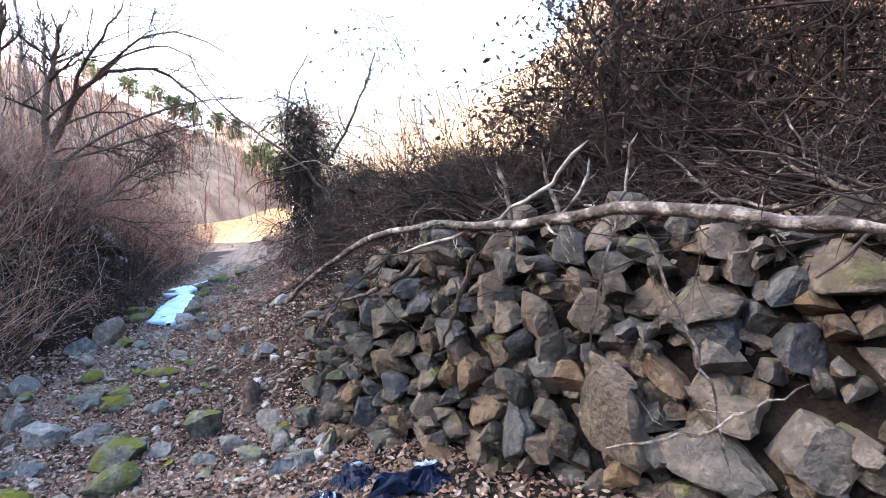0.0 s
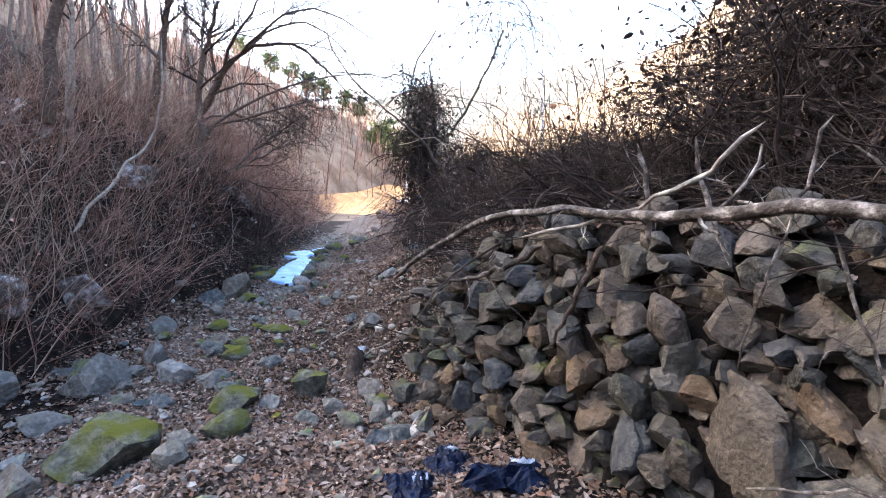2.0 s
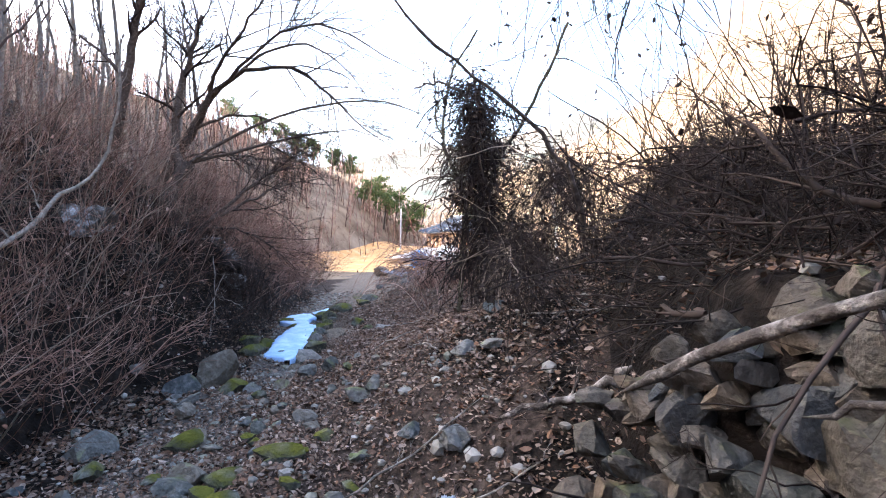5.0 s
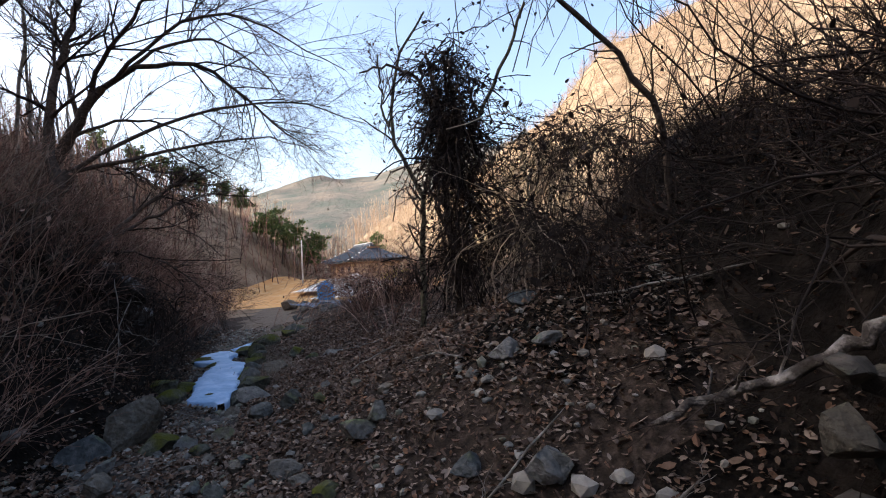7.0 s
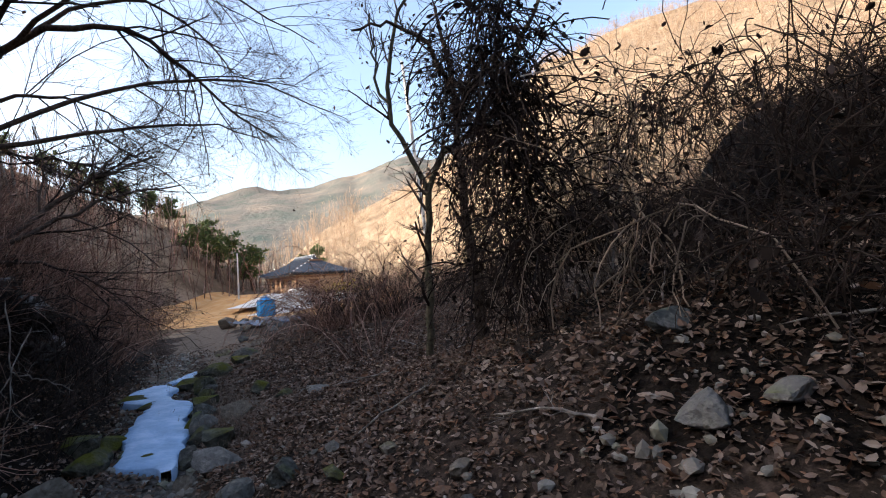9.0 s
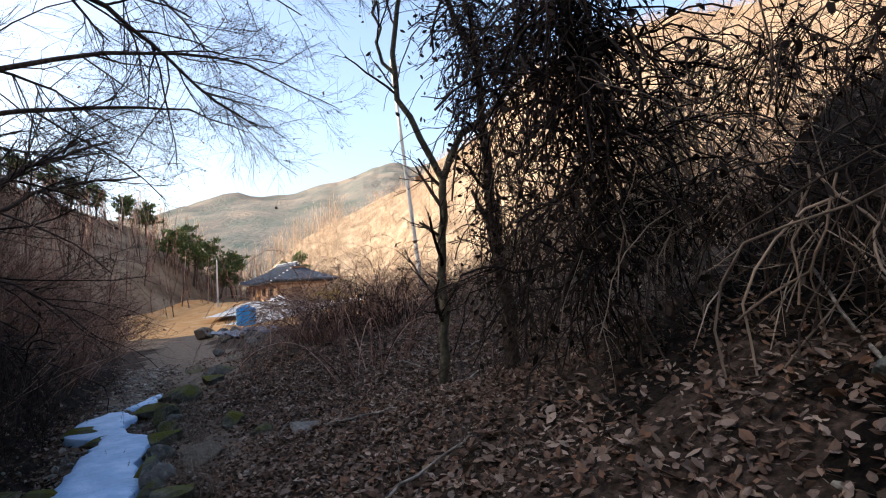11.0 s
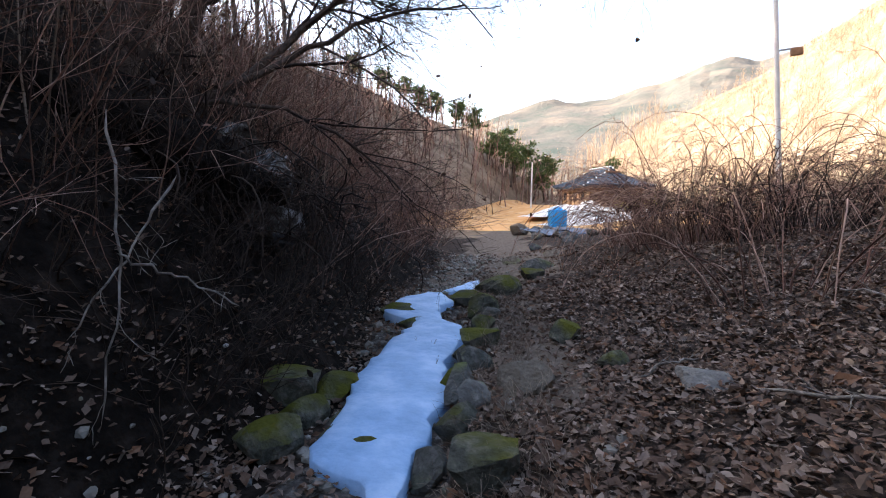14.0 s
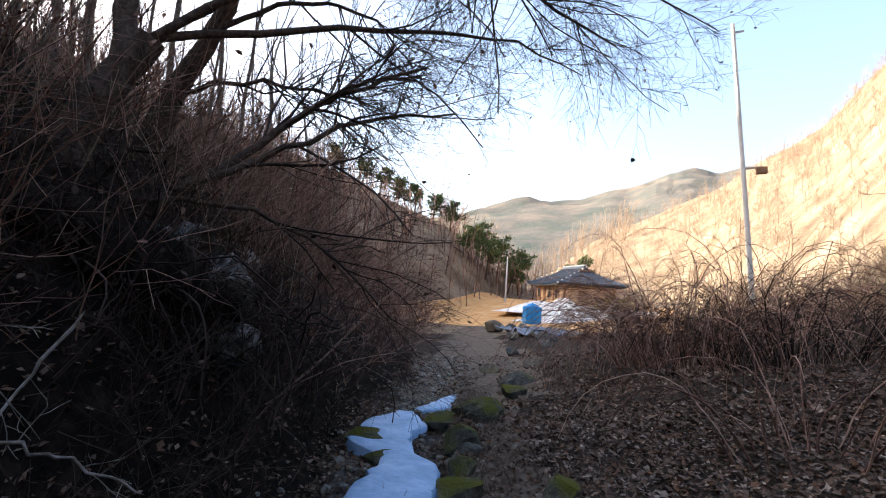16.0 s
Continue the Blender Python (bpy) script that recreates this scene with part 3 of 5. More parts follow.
# loose stones below the wall's broken end and in the stream bed: x, y, width, depth, height, turn, kind
TUMBLED = [(1.38, 1.88, 0.34, 0.3, 0.26, 0.4, 2), (1.98, 1.5, 0.34, 0.2, 0.36, 1.0, 2), (1.75, 1.25, 0.32, 0.26, 0.26, 2.0, 2), (1.5, 0.95, 0.3, 0.24, 0.24, 0.3, 2),
           (1.15, 1.3, 0.3, 0.26, 0.22, 0.5, 2), (2.1, 0.75, 0.3, 0.24, 0.24, 0.9, 2), (2.35, 0.9, 0.24, 0.16, 0.26, 1.9, 2), (1.55, 1.55, 0.26, 0.22, 0.24, 0.2, 2),
           (0.62, 1.75, 0.42, 0.3, 0.5, 0.2, 3), (0.95, 1.0, 0.38, 0.22, 0.2, -0.6, 0), (1.0, 2.9, 0.3, 0.24, 0.2, 1.2, 2), (0.9, 3.9, 0.3, 0.24, 0.2, 0.4, 1),
           (0.55, 3.2, 0.26, 0.2, 0.16, 0.8, 0), (1.1, 4.6, 0.3, 0.26, 0.18, 0.7, 1),
           (-0.35, -0.35, 0.85, 0.7, 0.6, 0.4, 3), (-1.9, 1.05, 0.8, 0.55, 0.62, 1.2, 1), (-1.25, 1.55, 0.5, 0.4, 0.4, 0.2, 1), (-2.0, 2.0, 0.42, 0.36, 0.5, 0.1, 1),
           (-3.4, 5.95, 0.6, 0.32, 0.85, 0.7, 1), (-3.65, 5.5, 0.5, 0.4, 0.42, 1.3, 1), (-2.95, 5.7, 0.4, 0.3, 0.3, 0.2, 3), (-2.35, 7.0, 0.5, 0.34, 0.24, 0.15, 1),
           (-2.6, 7.75, 0.4, 0.32, 0.3, 0.6, 3), (-2.75, 9.0, 0.4, 0.4, 0.34, 0.5, 1), (-0.9, 2.4, 0.46, 0.36, 0.34, 0.4, 3), (-1.2, 3.0, 0.5, 0.34, 0.26, 0.2, 3),
           (-0.75, 3.15, 0.55, 0.3, 0.2, 0.1, 3), (-2.2, 3.7, 0.46, 0.38, 0.3, 0.8, 3), (0.05, 1.0, 0.55, 0.42, 0.34, 0.6, 3), (0.45, 0.3, 0.5, 0.4, 0.4, 0.5, 3),
           (-0.9, 0.9, 0.4, 0.3, 0.2, 0.2, 1), (-0.6, 1.55, 0.4, 0.34, 0.24, 1.0, 1), (-1.55, 2.75, 0.36, 0.3, 0.2, 0.3, 0), (-0.2, 2.2, 0.34, 0.3, 0.16, 0.9, 1),
           (-0.35, 4.2, 0.36, 0.24, 0.22, 0.4, 1), (-1.0, 4.2, 0.3, 0.26, 0.2, 0.1, 0), (0.2, 0.0, 0.3, 0.24, 0.2, 0.7, 0), (-0.75, -0.9, 0.46, 0.4, 0.3, 0.1, 1),
           (-1.6, 0.1, 0.5, 0.42, 0.28, 0.9, 0), (-2.6, 0.3, 0.6, 0.5, 0.5, 0.3, 1), (-2.6, 1.5, 0.4, 0.3, 0.3, 0.3, 0), (-2.9, 3.2, 0.5, 0.4, 0.36, 0.9, 1),
           (-5.15, 11.5, 0.62, 0.42, 0.3, 0.1, 3),
           (-4.2, 14.3, 0.5, 0.42, 0.3, 0.9, 3), (-4.45, 15.6, 0.8, 0.5, 0.36, 0.2, 1), (-4.25, 12.7, 0.7, 0.5, 0.4, 0.4, 3), (-4.75, 12.6, 0.6, 0.45, 0.28, 0.6, 3),
           (-3.55, 10.1, 0.5, 0.3, 0.34, 0.9, 3), (-3.4, 9.2, 0.26, 0.3, 0.3, 0.2, 3), (-3.0, 8.35, 0.3, 0.26, 0.32, 0.6, 3), (-2.75, 7.2, 0.26, 0.24, 0.2, 0.2, 1),
           (-3.95, 11.3, 0.4, 0.36, 0.4, 0.1, 3), (-3.72, 8.12, 0.24, 0.2, 0.16, 0.1, 3), (-3.5, 8.02, 0.26, 0.2, 0.2, 0.1, 3), (-3.0, 8.0, 0.24, 0.32, 0.34, 0.2, 1), (-4.75, 11.05, 0.5, 0.36, 0.24, 0.2, 3), (-4.2, 8.3, 0.4, 0.34, 0.3, 0.7, 3), (-4.0, 7.75, 0.46, 0.4, 0.34, 0.4, 3), (-2.2, 9.4, 0.26, 0.22, 0.2, 0.4, 3),
           (-2.7, 10.1, 0.3, 0.3, 0.26, 0.4, 3), (-1.6, 8.7, 0.3, 0.26, 0.14, 0.4, 1), (-4.95, 11.55, 0.5, 0.42, 0.26, 0.3, 3), (-3.62, 10.05, 0.36, 0.3, 0.24, 0.8, 3), (-4.6, 12.55, 0.6, 0.5, 0.2, 0.2, 3), (-4.25, 8.8, 0.4, 0.3, 0.26, 0.9, 3),
           (-4.45, 8.45, 0.46, 0.34, 0.3, 0.4, 3), (-3.8, 8.36, 0.28, 0.22, 0.16, 0.2, 3), (-3.75, 8.66, 0.2, 0.18, 0.14, 0.2, 3), (-3.22, 8.95, 0.24, 0.5, 0.3, 0.1, 1), (-3.3, 9.4, 0.3, 0.34, 0.34, 0.5, 1),
           (-3.5, 9.75, 0.22, 0.3, 0.22, 0.2, 1), (-3.72, 10.7, 0.26, 0.3, 0.28, 0.8, 3), (-3.85, 11.2, 0.3, 0.26, 0.2, 0.4, 1), (-4.1, 12.4, 0.45, 0.4, 0.4, 0.4, 3), (-2.95, 8.55, 0.22, 0.3, 0.26, 0.1, 1),
           (-5.6, 17.6, 0.5, 0.4, 0.3, 0.4, 1), (-4.9, 18.8, 0.45, 0.4, 0.3, 0.4, 1)]
BED = np.asarray([r[:3] for r in TUMBLED])
for x, y, a, b, c, turn, k in TUMBLED:
    if k == 3:
        boulder("mossy_rock", MOSSY[int(abs(x * 7 + y * 3)) % 4], x, y, (a, b, c), "dark rock with yellow-green moss in the stream bed", "rock", turn, 0.1,
                0.32, "mossy stream rocks")
    elif k == 2:
        boulder("fallen_stone", ROCKS[int(abs(x * 9)) % 7], x, y, (a, b, c), "pale angular stone fallen from the wall on leaves", "rock", turn, 0.35, 0.28,
                "stones fallen from the wall")
    else:
        boulder("stream_rock", ROCKS[int(abs(x * 11 + y * 5)) % 7], x, y, (a, b, c), "grey angular rock lying among leaves and gravel", "rock", turn, 0.15, 0.3,
                "stream rocks")
for x, y, z, a, b, c, turn in [(-6.2, 9.3, 1.35, 0.9, 0.7, 1.0, 0.6), (-5.8, 9.65, 1.2, 0.8, 0.6, 0.7, 0.2), (-5.45, 9.4, 0.75, 0.6, 0.5, 0.5, 1.2), (-7.4, 11.2, None, 0.9, 0.7, 0.5, 0.4),
                               (-7.2, 4.2, None, 1.6, 1.2, 1.2, 0.3), (-6.1, 6.1, None, 1.0, 0.8, 0.8, 0.9), (-3.9, 2.6, None, 1.1, 0.8, 1.0, 0.4), (-3.6, 0.9, None, 1.2, 0.8, 0.9, 1.4)]:
    boulder("rock_outcrop", CLIFFS[int(abs(x * 3)) % 3], x, y, (a, b, c), "bare bank rock with pale lichen and hanging roots", "rock", turn, 0.5, 0.42, "", z)

krng = np.random.default_rng(17)
for k in range(130):
    y = krng.uniform(-1.8, 6.2)
    x = stream_x(y) + krng.normal(-0.1 if k % 3 else 1.2, 0.9)
    a = float(np.clip(krng.lognormal(math.log(0.19), 0.35), 0.11, 0.4))
    mossy = krng.random() < 0.22
    boulder("mossy_rock" if mossy else "stream_rock", MOSSY_LOW[k % 4] if mossy else ROCKS_LOW[k % 7], x, y, (a, a * krng.uniform(0.6, 0.9), a * krng.uniform(0.45, 0.8)),
            "dark rock with yellow-green moss in the stream bed" if mossy else "grey angular rock lying among leaves and gravel", "rock", krng.uniform(0, 6.28), krng.normal(0, 0.25), 0.22,
            "mossy stream rocks" if mossy else "stream rocks")

# pebbles on the bed, too many to count
prng = np.random.default_rng(11)
ico = bmesh.new()
bmesh.ops.create_icosphere(ico, subdivisions=1, radius=0.5)
IV = np.array([v.co for v in ico.verts])
IFACE = np.array([[v.index for v in f.verts] for f in ico.faces])
ico.free()


def scatter_stones(n, xs, ys, lo, hi, rng):
    zs = height(xs, ys)
    size = rng.lognormal(math.log(lo), 0.5, n).clip(lo * 0.5, hi)
    V = IV[None] * (1 + rng.normal(0, 0.13, (n, len(IV), 1)))
    V = V * (size[:, None] * rng.uniform(0.6, 1.2, (n, 3)))[:, None]
    V[..., 2] *= 0.7
    a = rng.uniform(0, 6.28, n)
    c, s = np.cos(a)[:, None], np.sin(a)[:, None]
    V = np.stack([V[..., 0] * c - V[..., 1] * s, V[..., 0] * s + V[..., 1] * c, V[..., 2]], -1)
    V += np.stack([xs, ys, zs + size * 0.1], -1)[:, None]
    return V.reshape(-1, 3), (IFACE[None] + (np.arange(n) * len(IV))[:, None, None]).reshape(-1, 3)


py = prng.uniform(-2.5, 7, 2000)
px_ = stream_x(py) + prng.normal(-0.2, 0.85, len(py))
peb = Pile().add(*scatter_stones(len(py), px_, py, 0.045, 0.14, prng))
py = prng.uniform(6, 22, 1500)
px_ = stream_x(py) + prng.normal(0.1, 0.45, len(py))
peb.add(*scatter_stones(len(py), px_, py, 0.06, 0.16, prng))
py = prng.uniform(0.3, 4.5, 220)
px_ = 2.6 - 0.35 * py + prng.normal(-0.5, 0.6, len(py))
peb.add(*scatter_stones(len(py), px_, py, 0.07, 0.2, prng))
tagged(peb.make("gravel", M_PEBBLE, smooth=False), "mixed grey and tan pebbles in the stream bed", "gravel", kind="stuff")


# ---- snow ----
def snow_patch(name, line, widths, z, label, seed):
    """A thin lumpy sheet of old snow along a line."""
    rng = np.random.default_rng(seed)
    p = bend([(*q, 0) for q in line], 60)
    t = np.linspace(0, 1, 60)
    gone = np.r_[0, np.cumsum(np.hypot(*np.diff(np.asarray(line), axis=0).T))]
    w = np.interp(t, gone / gone[-1], widths)
    d = unit(np.gradient(p, axis=0))
    side = np.stack([-d[:, 1], d[:, 0], 0 * d[:, 0]], 1)
    cols = np.sin(np.linspace(-1, 1, 19) * math.pi / 2)
    edge_l = w * (1 + 0.22 * wave_noise(t * 14, t * 0, 1, seed) + 0.2 * wave_noise(t * 40, t * 0, 1, seed + 1))
    edge_r = w * (1 + 0.22 * wave_noise(t * 14, t * 0 + 9, 1, seed) + 0.2 * wave_noise(t * 40, t * 0 + 9, 1, seed + 1))
    off = np.where(cols[None] < 0, cols[None] * edge_r[:, None], cols[None] * edge_l[:, None]) * 0.5
    V = p[:, None] + side[:, None] * off[..., None]
    crown = 0.035 * (1 - np.abs(cols[None]) ** 5) * np.minimum(1, np.minimum(t, 1 - t) * 14)[:, None]
    V[..., 2] = z + crown + 0.02 * wave_noise(V[..., 0], V[..., 1], 2.2, seed) + 0.008 * wave_noise(V[..., 0], V[..., 1], 8, seed)
    V[..., 2] = np.where(np.abs(cols[None]) == 1, height(V[..., 0], V[..., 1]) - 0.03, V[..., 2])
    i = np.arange(60 * 19).reshape(60, 19)
    F = np.stack([i[:-1, :-1], i[1:, :-1], i[1:, 1:], i[:-1, 1:]], -1).reshape(-1, 4)
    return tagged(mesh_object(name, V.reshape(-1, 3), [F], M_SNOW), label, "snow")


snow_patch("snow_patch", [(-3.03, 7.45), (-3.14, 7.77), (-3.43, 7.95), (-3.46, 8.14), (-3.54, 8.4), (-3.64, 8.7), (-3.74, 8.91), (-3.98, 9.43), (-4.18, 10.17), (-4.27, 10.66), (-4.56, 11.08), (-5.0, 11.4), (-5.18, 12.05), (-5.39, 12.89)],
           [0.1, 0.3, 0.72, 0.68, 0.66, 0.78, 0.83, 0.7, 0.72, 0.68, 0.32, 0.64, 0.78, 0.25], -0.42, "old snow filling the stream, skylight blue in its colour", 5)
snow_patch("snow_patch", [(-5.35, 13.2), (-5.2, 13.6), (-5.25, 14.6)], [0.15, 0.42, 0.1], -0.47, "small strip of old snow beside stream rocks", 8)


# ---- leaf litter ----
def leaf_pile(x, y, z, size, rng, tilt=0.45, lift=0.012, simple=False):
    n = len(x)
    k = np.array([[0, -1, 0], [0.42, -0.35, 0], [0.36, 0.4, 0], [0, 1, 0], [-0.36, 0.4, 0], [-0.42, -0.35, 0]])
    if simple:
        k = np.array([[0, -1, 0], [0.5, 0.1, 0], [0, 1, 0], [-0.5, -0.1, 0]])
    V = np.repeat(k[None], n, 0) * 0.5
    V[..., 0] *= rng.uniform(0.8, 1.5, (n, 1))
    fold = rng.uniform(-0.15, 0.5, (n, 1))
    curl = rng.normal(0.0, 0.3, (n, 1))
    V[..., 2] = fold * np.abs(V[..., 0]) + curl * V[..., 1] ** 2
    V *= size[:, None, None]
    a, b, c = rng.uniform(0, 6.28, n), rng.normal(0, tilt, n), rng.normal(0, tilt, n)

    def turn(V, i, j, ang):
        W = V.copy()
        W[..., i] = V[..., i] * np.cos(ang)[:, None] - V[..., j] * np.sin(ang)[:, None]
        W[..., j] = V[..., i] * np.sin(ang)[:, None] + V[..., j] * np.cos(ang)[:, None]
        return W
    V = turn(turn(turn(V, 0, 1, a), 1, 2, b), 0, 2, c)
    V += np.stack([x, y, z + lift + rng.uniform(0, 0.03, n)], -1)[:, None]
    f = np.array([[0, 1, 2], [0, 2, 3]]) if simple else np.array([[0, 1, 2, 3], [0, 3, 4, 5]])
    return V.reshape(-1, 3), (f[None] + (np.arange(n) * len(k))[:, None, None]).reshape(-1, f.shape[1])


lrng = np.random.default_rng(21)


def leaf_zone(n, x0, x1, y0, y1, keep, size, simple=False):
    x, y = lrng.uniform(x0, x1, n), lrng.uniform(y0, y1, n)
    flat = 1 - 0.75 * smooth_step(0.7, 1.3, np.hypot(height(x + 0.15, y) - height(x - 0.15, y), height(x, y + 0.15) - height(x, y - 0.15)) / 0.3)
    ok = keep(x, y) * flat > lrng.random(n)
    x, y = x[ok], y[ok]
    return leaf_pile(x, y, height(x, y), lrng.lognormal(math.log(size), 0.3, len(x)), lrng, simple=simple)


def near_path(x, y):
    d = (x - stream_x(y)) * 0.94
    snow = (np.abs(d + 0.05) < 0.55) & (y > 6.6) & (y < 15)
    bed = (np.abs(d + 0.2) < 1.2) & (y < 6.6)
    dens = np.where(d > 0.4, 1.0, 0.75)
    dens = np.where(bed, 1.0, dens)
    dens = np.where((y > 8.5) & (np.abs(d - 1.1) < 0.28), 0.35, dens)
    xb = np.interp(y, [-3, 1.53, 2.55, 7], [6.84, 1.86, 1.75, 1.6])
    dens = np.where((x > xb + 0.6) & (y < 2.4), 0.4, dens)
    dens = np.where((x > 0.45) & (y > 5.2) & (y < 8.6), 0.4, dens)
    patch = 0.75 + 0.35 * wave_noise(x, y, 1.3, 31)
    return np.where(snow, 0.02, dens * patch)


litter = Pile()
litter.add(*leaf_zone(60000, -5.5, 5.2, -3.5, 6.5, near_path, 0.055))
litter.add(*leaf_zone(44000, -5.0, 2.5, 6.5, 13.0, near_path, 0.05, True))
litter.add(*leaf_zone(34000, -3.6, 3.0, 7.5, 15.5, near_path, 0.048, True))
litter.add(*leaf_zone(12000, -9.5, 3.5, 12.0, 22.0, near_path, 0.075, True))
litter.add(*leaf_zone(50000, -2.6, 2.6, 1.0, 9.5, near_path, 0.038))
litter.add(*leaf_zone(12000, -9.5, -3.0, 1.0, 14.0, lambda x, y: 0.7 + 0 * x, 0.065, True))
litter.add(*leaf_zone(8000, -6.6, -3.2, 5.5, 13.0, lambda x, y: 1.4 + 0 * x, 0.05, True))
litter.add(*leaf_zone(26000, -1.6, 3.4, -3.0, 2.6, near_path, 0.05))
litter.add(*leaf_zone(8000, 2.0, 6.5, -2.5, 7.5, lambda x, y: 0.8 + 0 * x, 0.065))
tagged(litter.make("leaf_litter", M_LEAF, smooth=False), "dry brown and grey fallen leaves covering the ground", "leaves", kind="stuff")


# ---- fallen wood ----
def limb(name, points, r0, r1, mat, label, category, shoots=0, seed=0, wobble=0.012, sides=8, n=16, shoot_len=0.5):
    """A fallen or standing limb with a few side twigs."""
    rng = np.random.default_rng(seed)
    P = bend(points, n, wobble, rng)[None]
    R = np.linspace(r0, r1, n)[None] * (1 + 0.12 * rng.normal(size=(1, n)).clip(-1, 1))
    R[:, [0, -1]] *= 0.15  # broken, pointed ends
    base = thing(name, label, category, tuple(P[0, 0]))
    off = P - P[0, 0]
    Pile().tubes(off, R, sides).make("stem", mat, base)
    if shoots:
        Q, q = spawn(off, R, shoots, shoot_len, rng, 0.9, 5, 0.15, 0.35, 0.2, 0.0)
        Q2, q2 = spawn(Q, q, 2, shoot_len * 0.5, rng, 0.7, 4, 0.2, 0.5)
        Pile().tubes(Q, q, 4).tubes(Q2, q2, 3).make("twig_growth", mat, base, kind="stuff")
    return base


limb("fallen_log", [(2.0, 0.78, 1.34), (2.43, 0.36, 1.7), (2.72, 0.08, 1.9), (3.09, -0.25, 2.08), (3.35, -0.49, 2.17), (3.8, -0.89, 2.2), (4.05, -1.12, 2.19), (4.35, -1.4, 2.25), (4.65, -1.67, 2.33),
                    (4.95, -1.93, 2.28), (5.35, -2.3, 2.22)], 0.02, 0.037, M_LOG, "long pale weathered log lying along the wall top", "log", 7, 1, 0.014, 9, 26)
limb("fallen_log", [(2.54, 0.6, 1.36), (2.72, 0.42, 1.46), (2.88, 0.27, 1.53), (3.0, 0.15, 1.58), (3.2, -0.02, 1.7), (3.45, -0.25, 1.9)], 0.012, 0.026, M_LOG, "grey barked log propped against the stone wall", "log", 3, 2)
limb("fallen_branch", [(3.3, -0.55, 1.98), (3.9, -0.95, 2.2), (4.25, -1.25, 2.4), (4.42, -1.4, 2.66)], 0.011, 0.013, M_DEADWOOD, "thin pale peeled branch crossing the wall top", "branch", 3, 3, shoot_len=0.3)
limb("fallen_branch", [(4.15, -0.35, 1.95), (4.1, -0.45, 2.3), (4.0, -0.5, 2.62)], 0.02, 0.016, M_LOG, "short pale broken branch standing in brush", "branch", 2, 4, 0.006, 7, 9)
limb("fallen_branch", [(4.5, -0.75, 2.0), (4.36, -0.7, 2.35), (4.3, -0.65, 2.66)], 0.018, 0.013, M_LOG, "short pale broken branch standing in brush", "branch", 1, 5, 0.006, 7, 9)
limb("fallen_branch", [(3.55, -0.15, 1.15), (3.72, -0.28, 1.55), (3.85, -0.4, 1.95)], 0.012, 0.024, M_BARK, "dark thin branch leaning on the wall face", "branch", 3, 6, shoot_len=0.3)
for k, pts in enumerate([[(5.05, -1.75, 0.95), (4.95, -1.75, 1.4), (4.8, -1.7, 1.8), (4.65, -1.62, 2.2)], [(4.45, -1.35, 1.5), (4.5, -1.4, 1.9), (4.6, -1.4, 2.35), (4.7, -1.35, 2.7)],
                         [(5.3, -1.9, 1.5), (4.9, -1.75, 1.2), (4.5, -1.5, 1.0)]]):
    limb("fallen_branch", pts, 0.005, 0.009, M_LOG, "thin bare twig hanging over the wall face", "branch", 4, 7 + 40 * k, shoot_len=0.35)
brk = np.random.default_rng(23)
for k in range(16):
    u = brk.uniform(1.2, 5.6)
    p = W0 + WU * u + WB * brk.uniform(0.35, 1.1)
    l, a = brk.uniform(0.5, 1.3), brk.normal(0.9, 0.9)
    d = np.array([math.cos(a) * -0.74, math.cos(a) * 0.673, 0]) + WB * brk.normal(0, 0.35)
    z0 = wall_top(u) + brk.uniform(0.08, 0.3)
    limb("fallen_branch", [(*(p - d * l / 2)[:2], z0 - 0.05), (*p[:2], z0 + brk.uniform(0.0, 0.2)), (*(p + d * l / 2)[:2], z0 + brk.uniform(0.0, 0.5))], brk.uniform(0.008, 0.02), 0.006,
         M_LOG if k % 2 else M_BARK, "dead branch in the brush above the wall", "branch", 4, 200 + k, 0.015, 6, 11, 0.4)
limb("fallen_log", [(1.4, 2.35, 0.66), (1.55, 2.28, 0.76), (1.72, 2.2, 0.82), (1.95, 2.05, 0.95), (2.2, 1.85, 1.2)], 0.02, 0.034, M_LOG, "grey fallen log sloping down the leafy bank", "log", 3, 8)
limb("fallen_branch", [(0.75, 4.2, 0.62), (1.05, 4.0, 0.74), (1.3, 3.75, 0.8)], 0.035, 0.05, M_DEADWOOD, "short grey branch half buried in leaves", "branch", 2, 9)
for k, (x, y, a, l) in enumerate([(0.6, 2.9, 0.4, 1.2), (0.3, 4.6, 2.2, 0.9), (1.4, 5.2, 1.0, 1.3), (-0.6, 6.2, 0.3, 0.8), (-1.0, 8.2, 2.6, 0.9), (0.2, 9.0, 0.8, 1.1),
                                  (-0.4, 10.4, 1.9, 1.3), (-1.8, 9.2, 0.9, 0.6), (0.9, 10.8, 0.5, 1.2), (2.2, 0.9, 1.2, 0.9), (1.9, 3.6, 2.4, 1.4), (1.2, 2.4, 0.2, 1.1),
                                  (-3.9, 9.4, 0.5, 0.7), (-4.2, 10.2, 2.0, 0.8)]):
    q = [(x + math.cos(a) * l * s, y + math.sin(a) * l * s) for s in (-0.5, 0, 0.5)]
    zz = [ground_z(*p) + h for p, h in zip(q, (0.03, 0.07, 0.05))]
    limb("fallen_branch", [(*p, z) for p, z in zip(q, zz)], 0.012, 0.007, M_DEADWOOD, "thin dead branch lying on the leaves", "branch", 4, 30 + k, 0.01, 5, 9, 0.25)

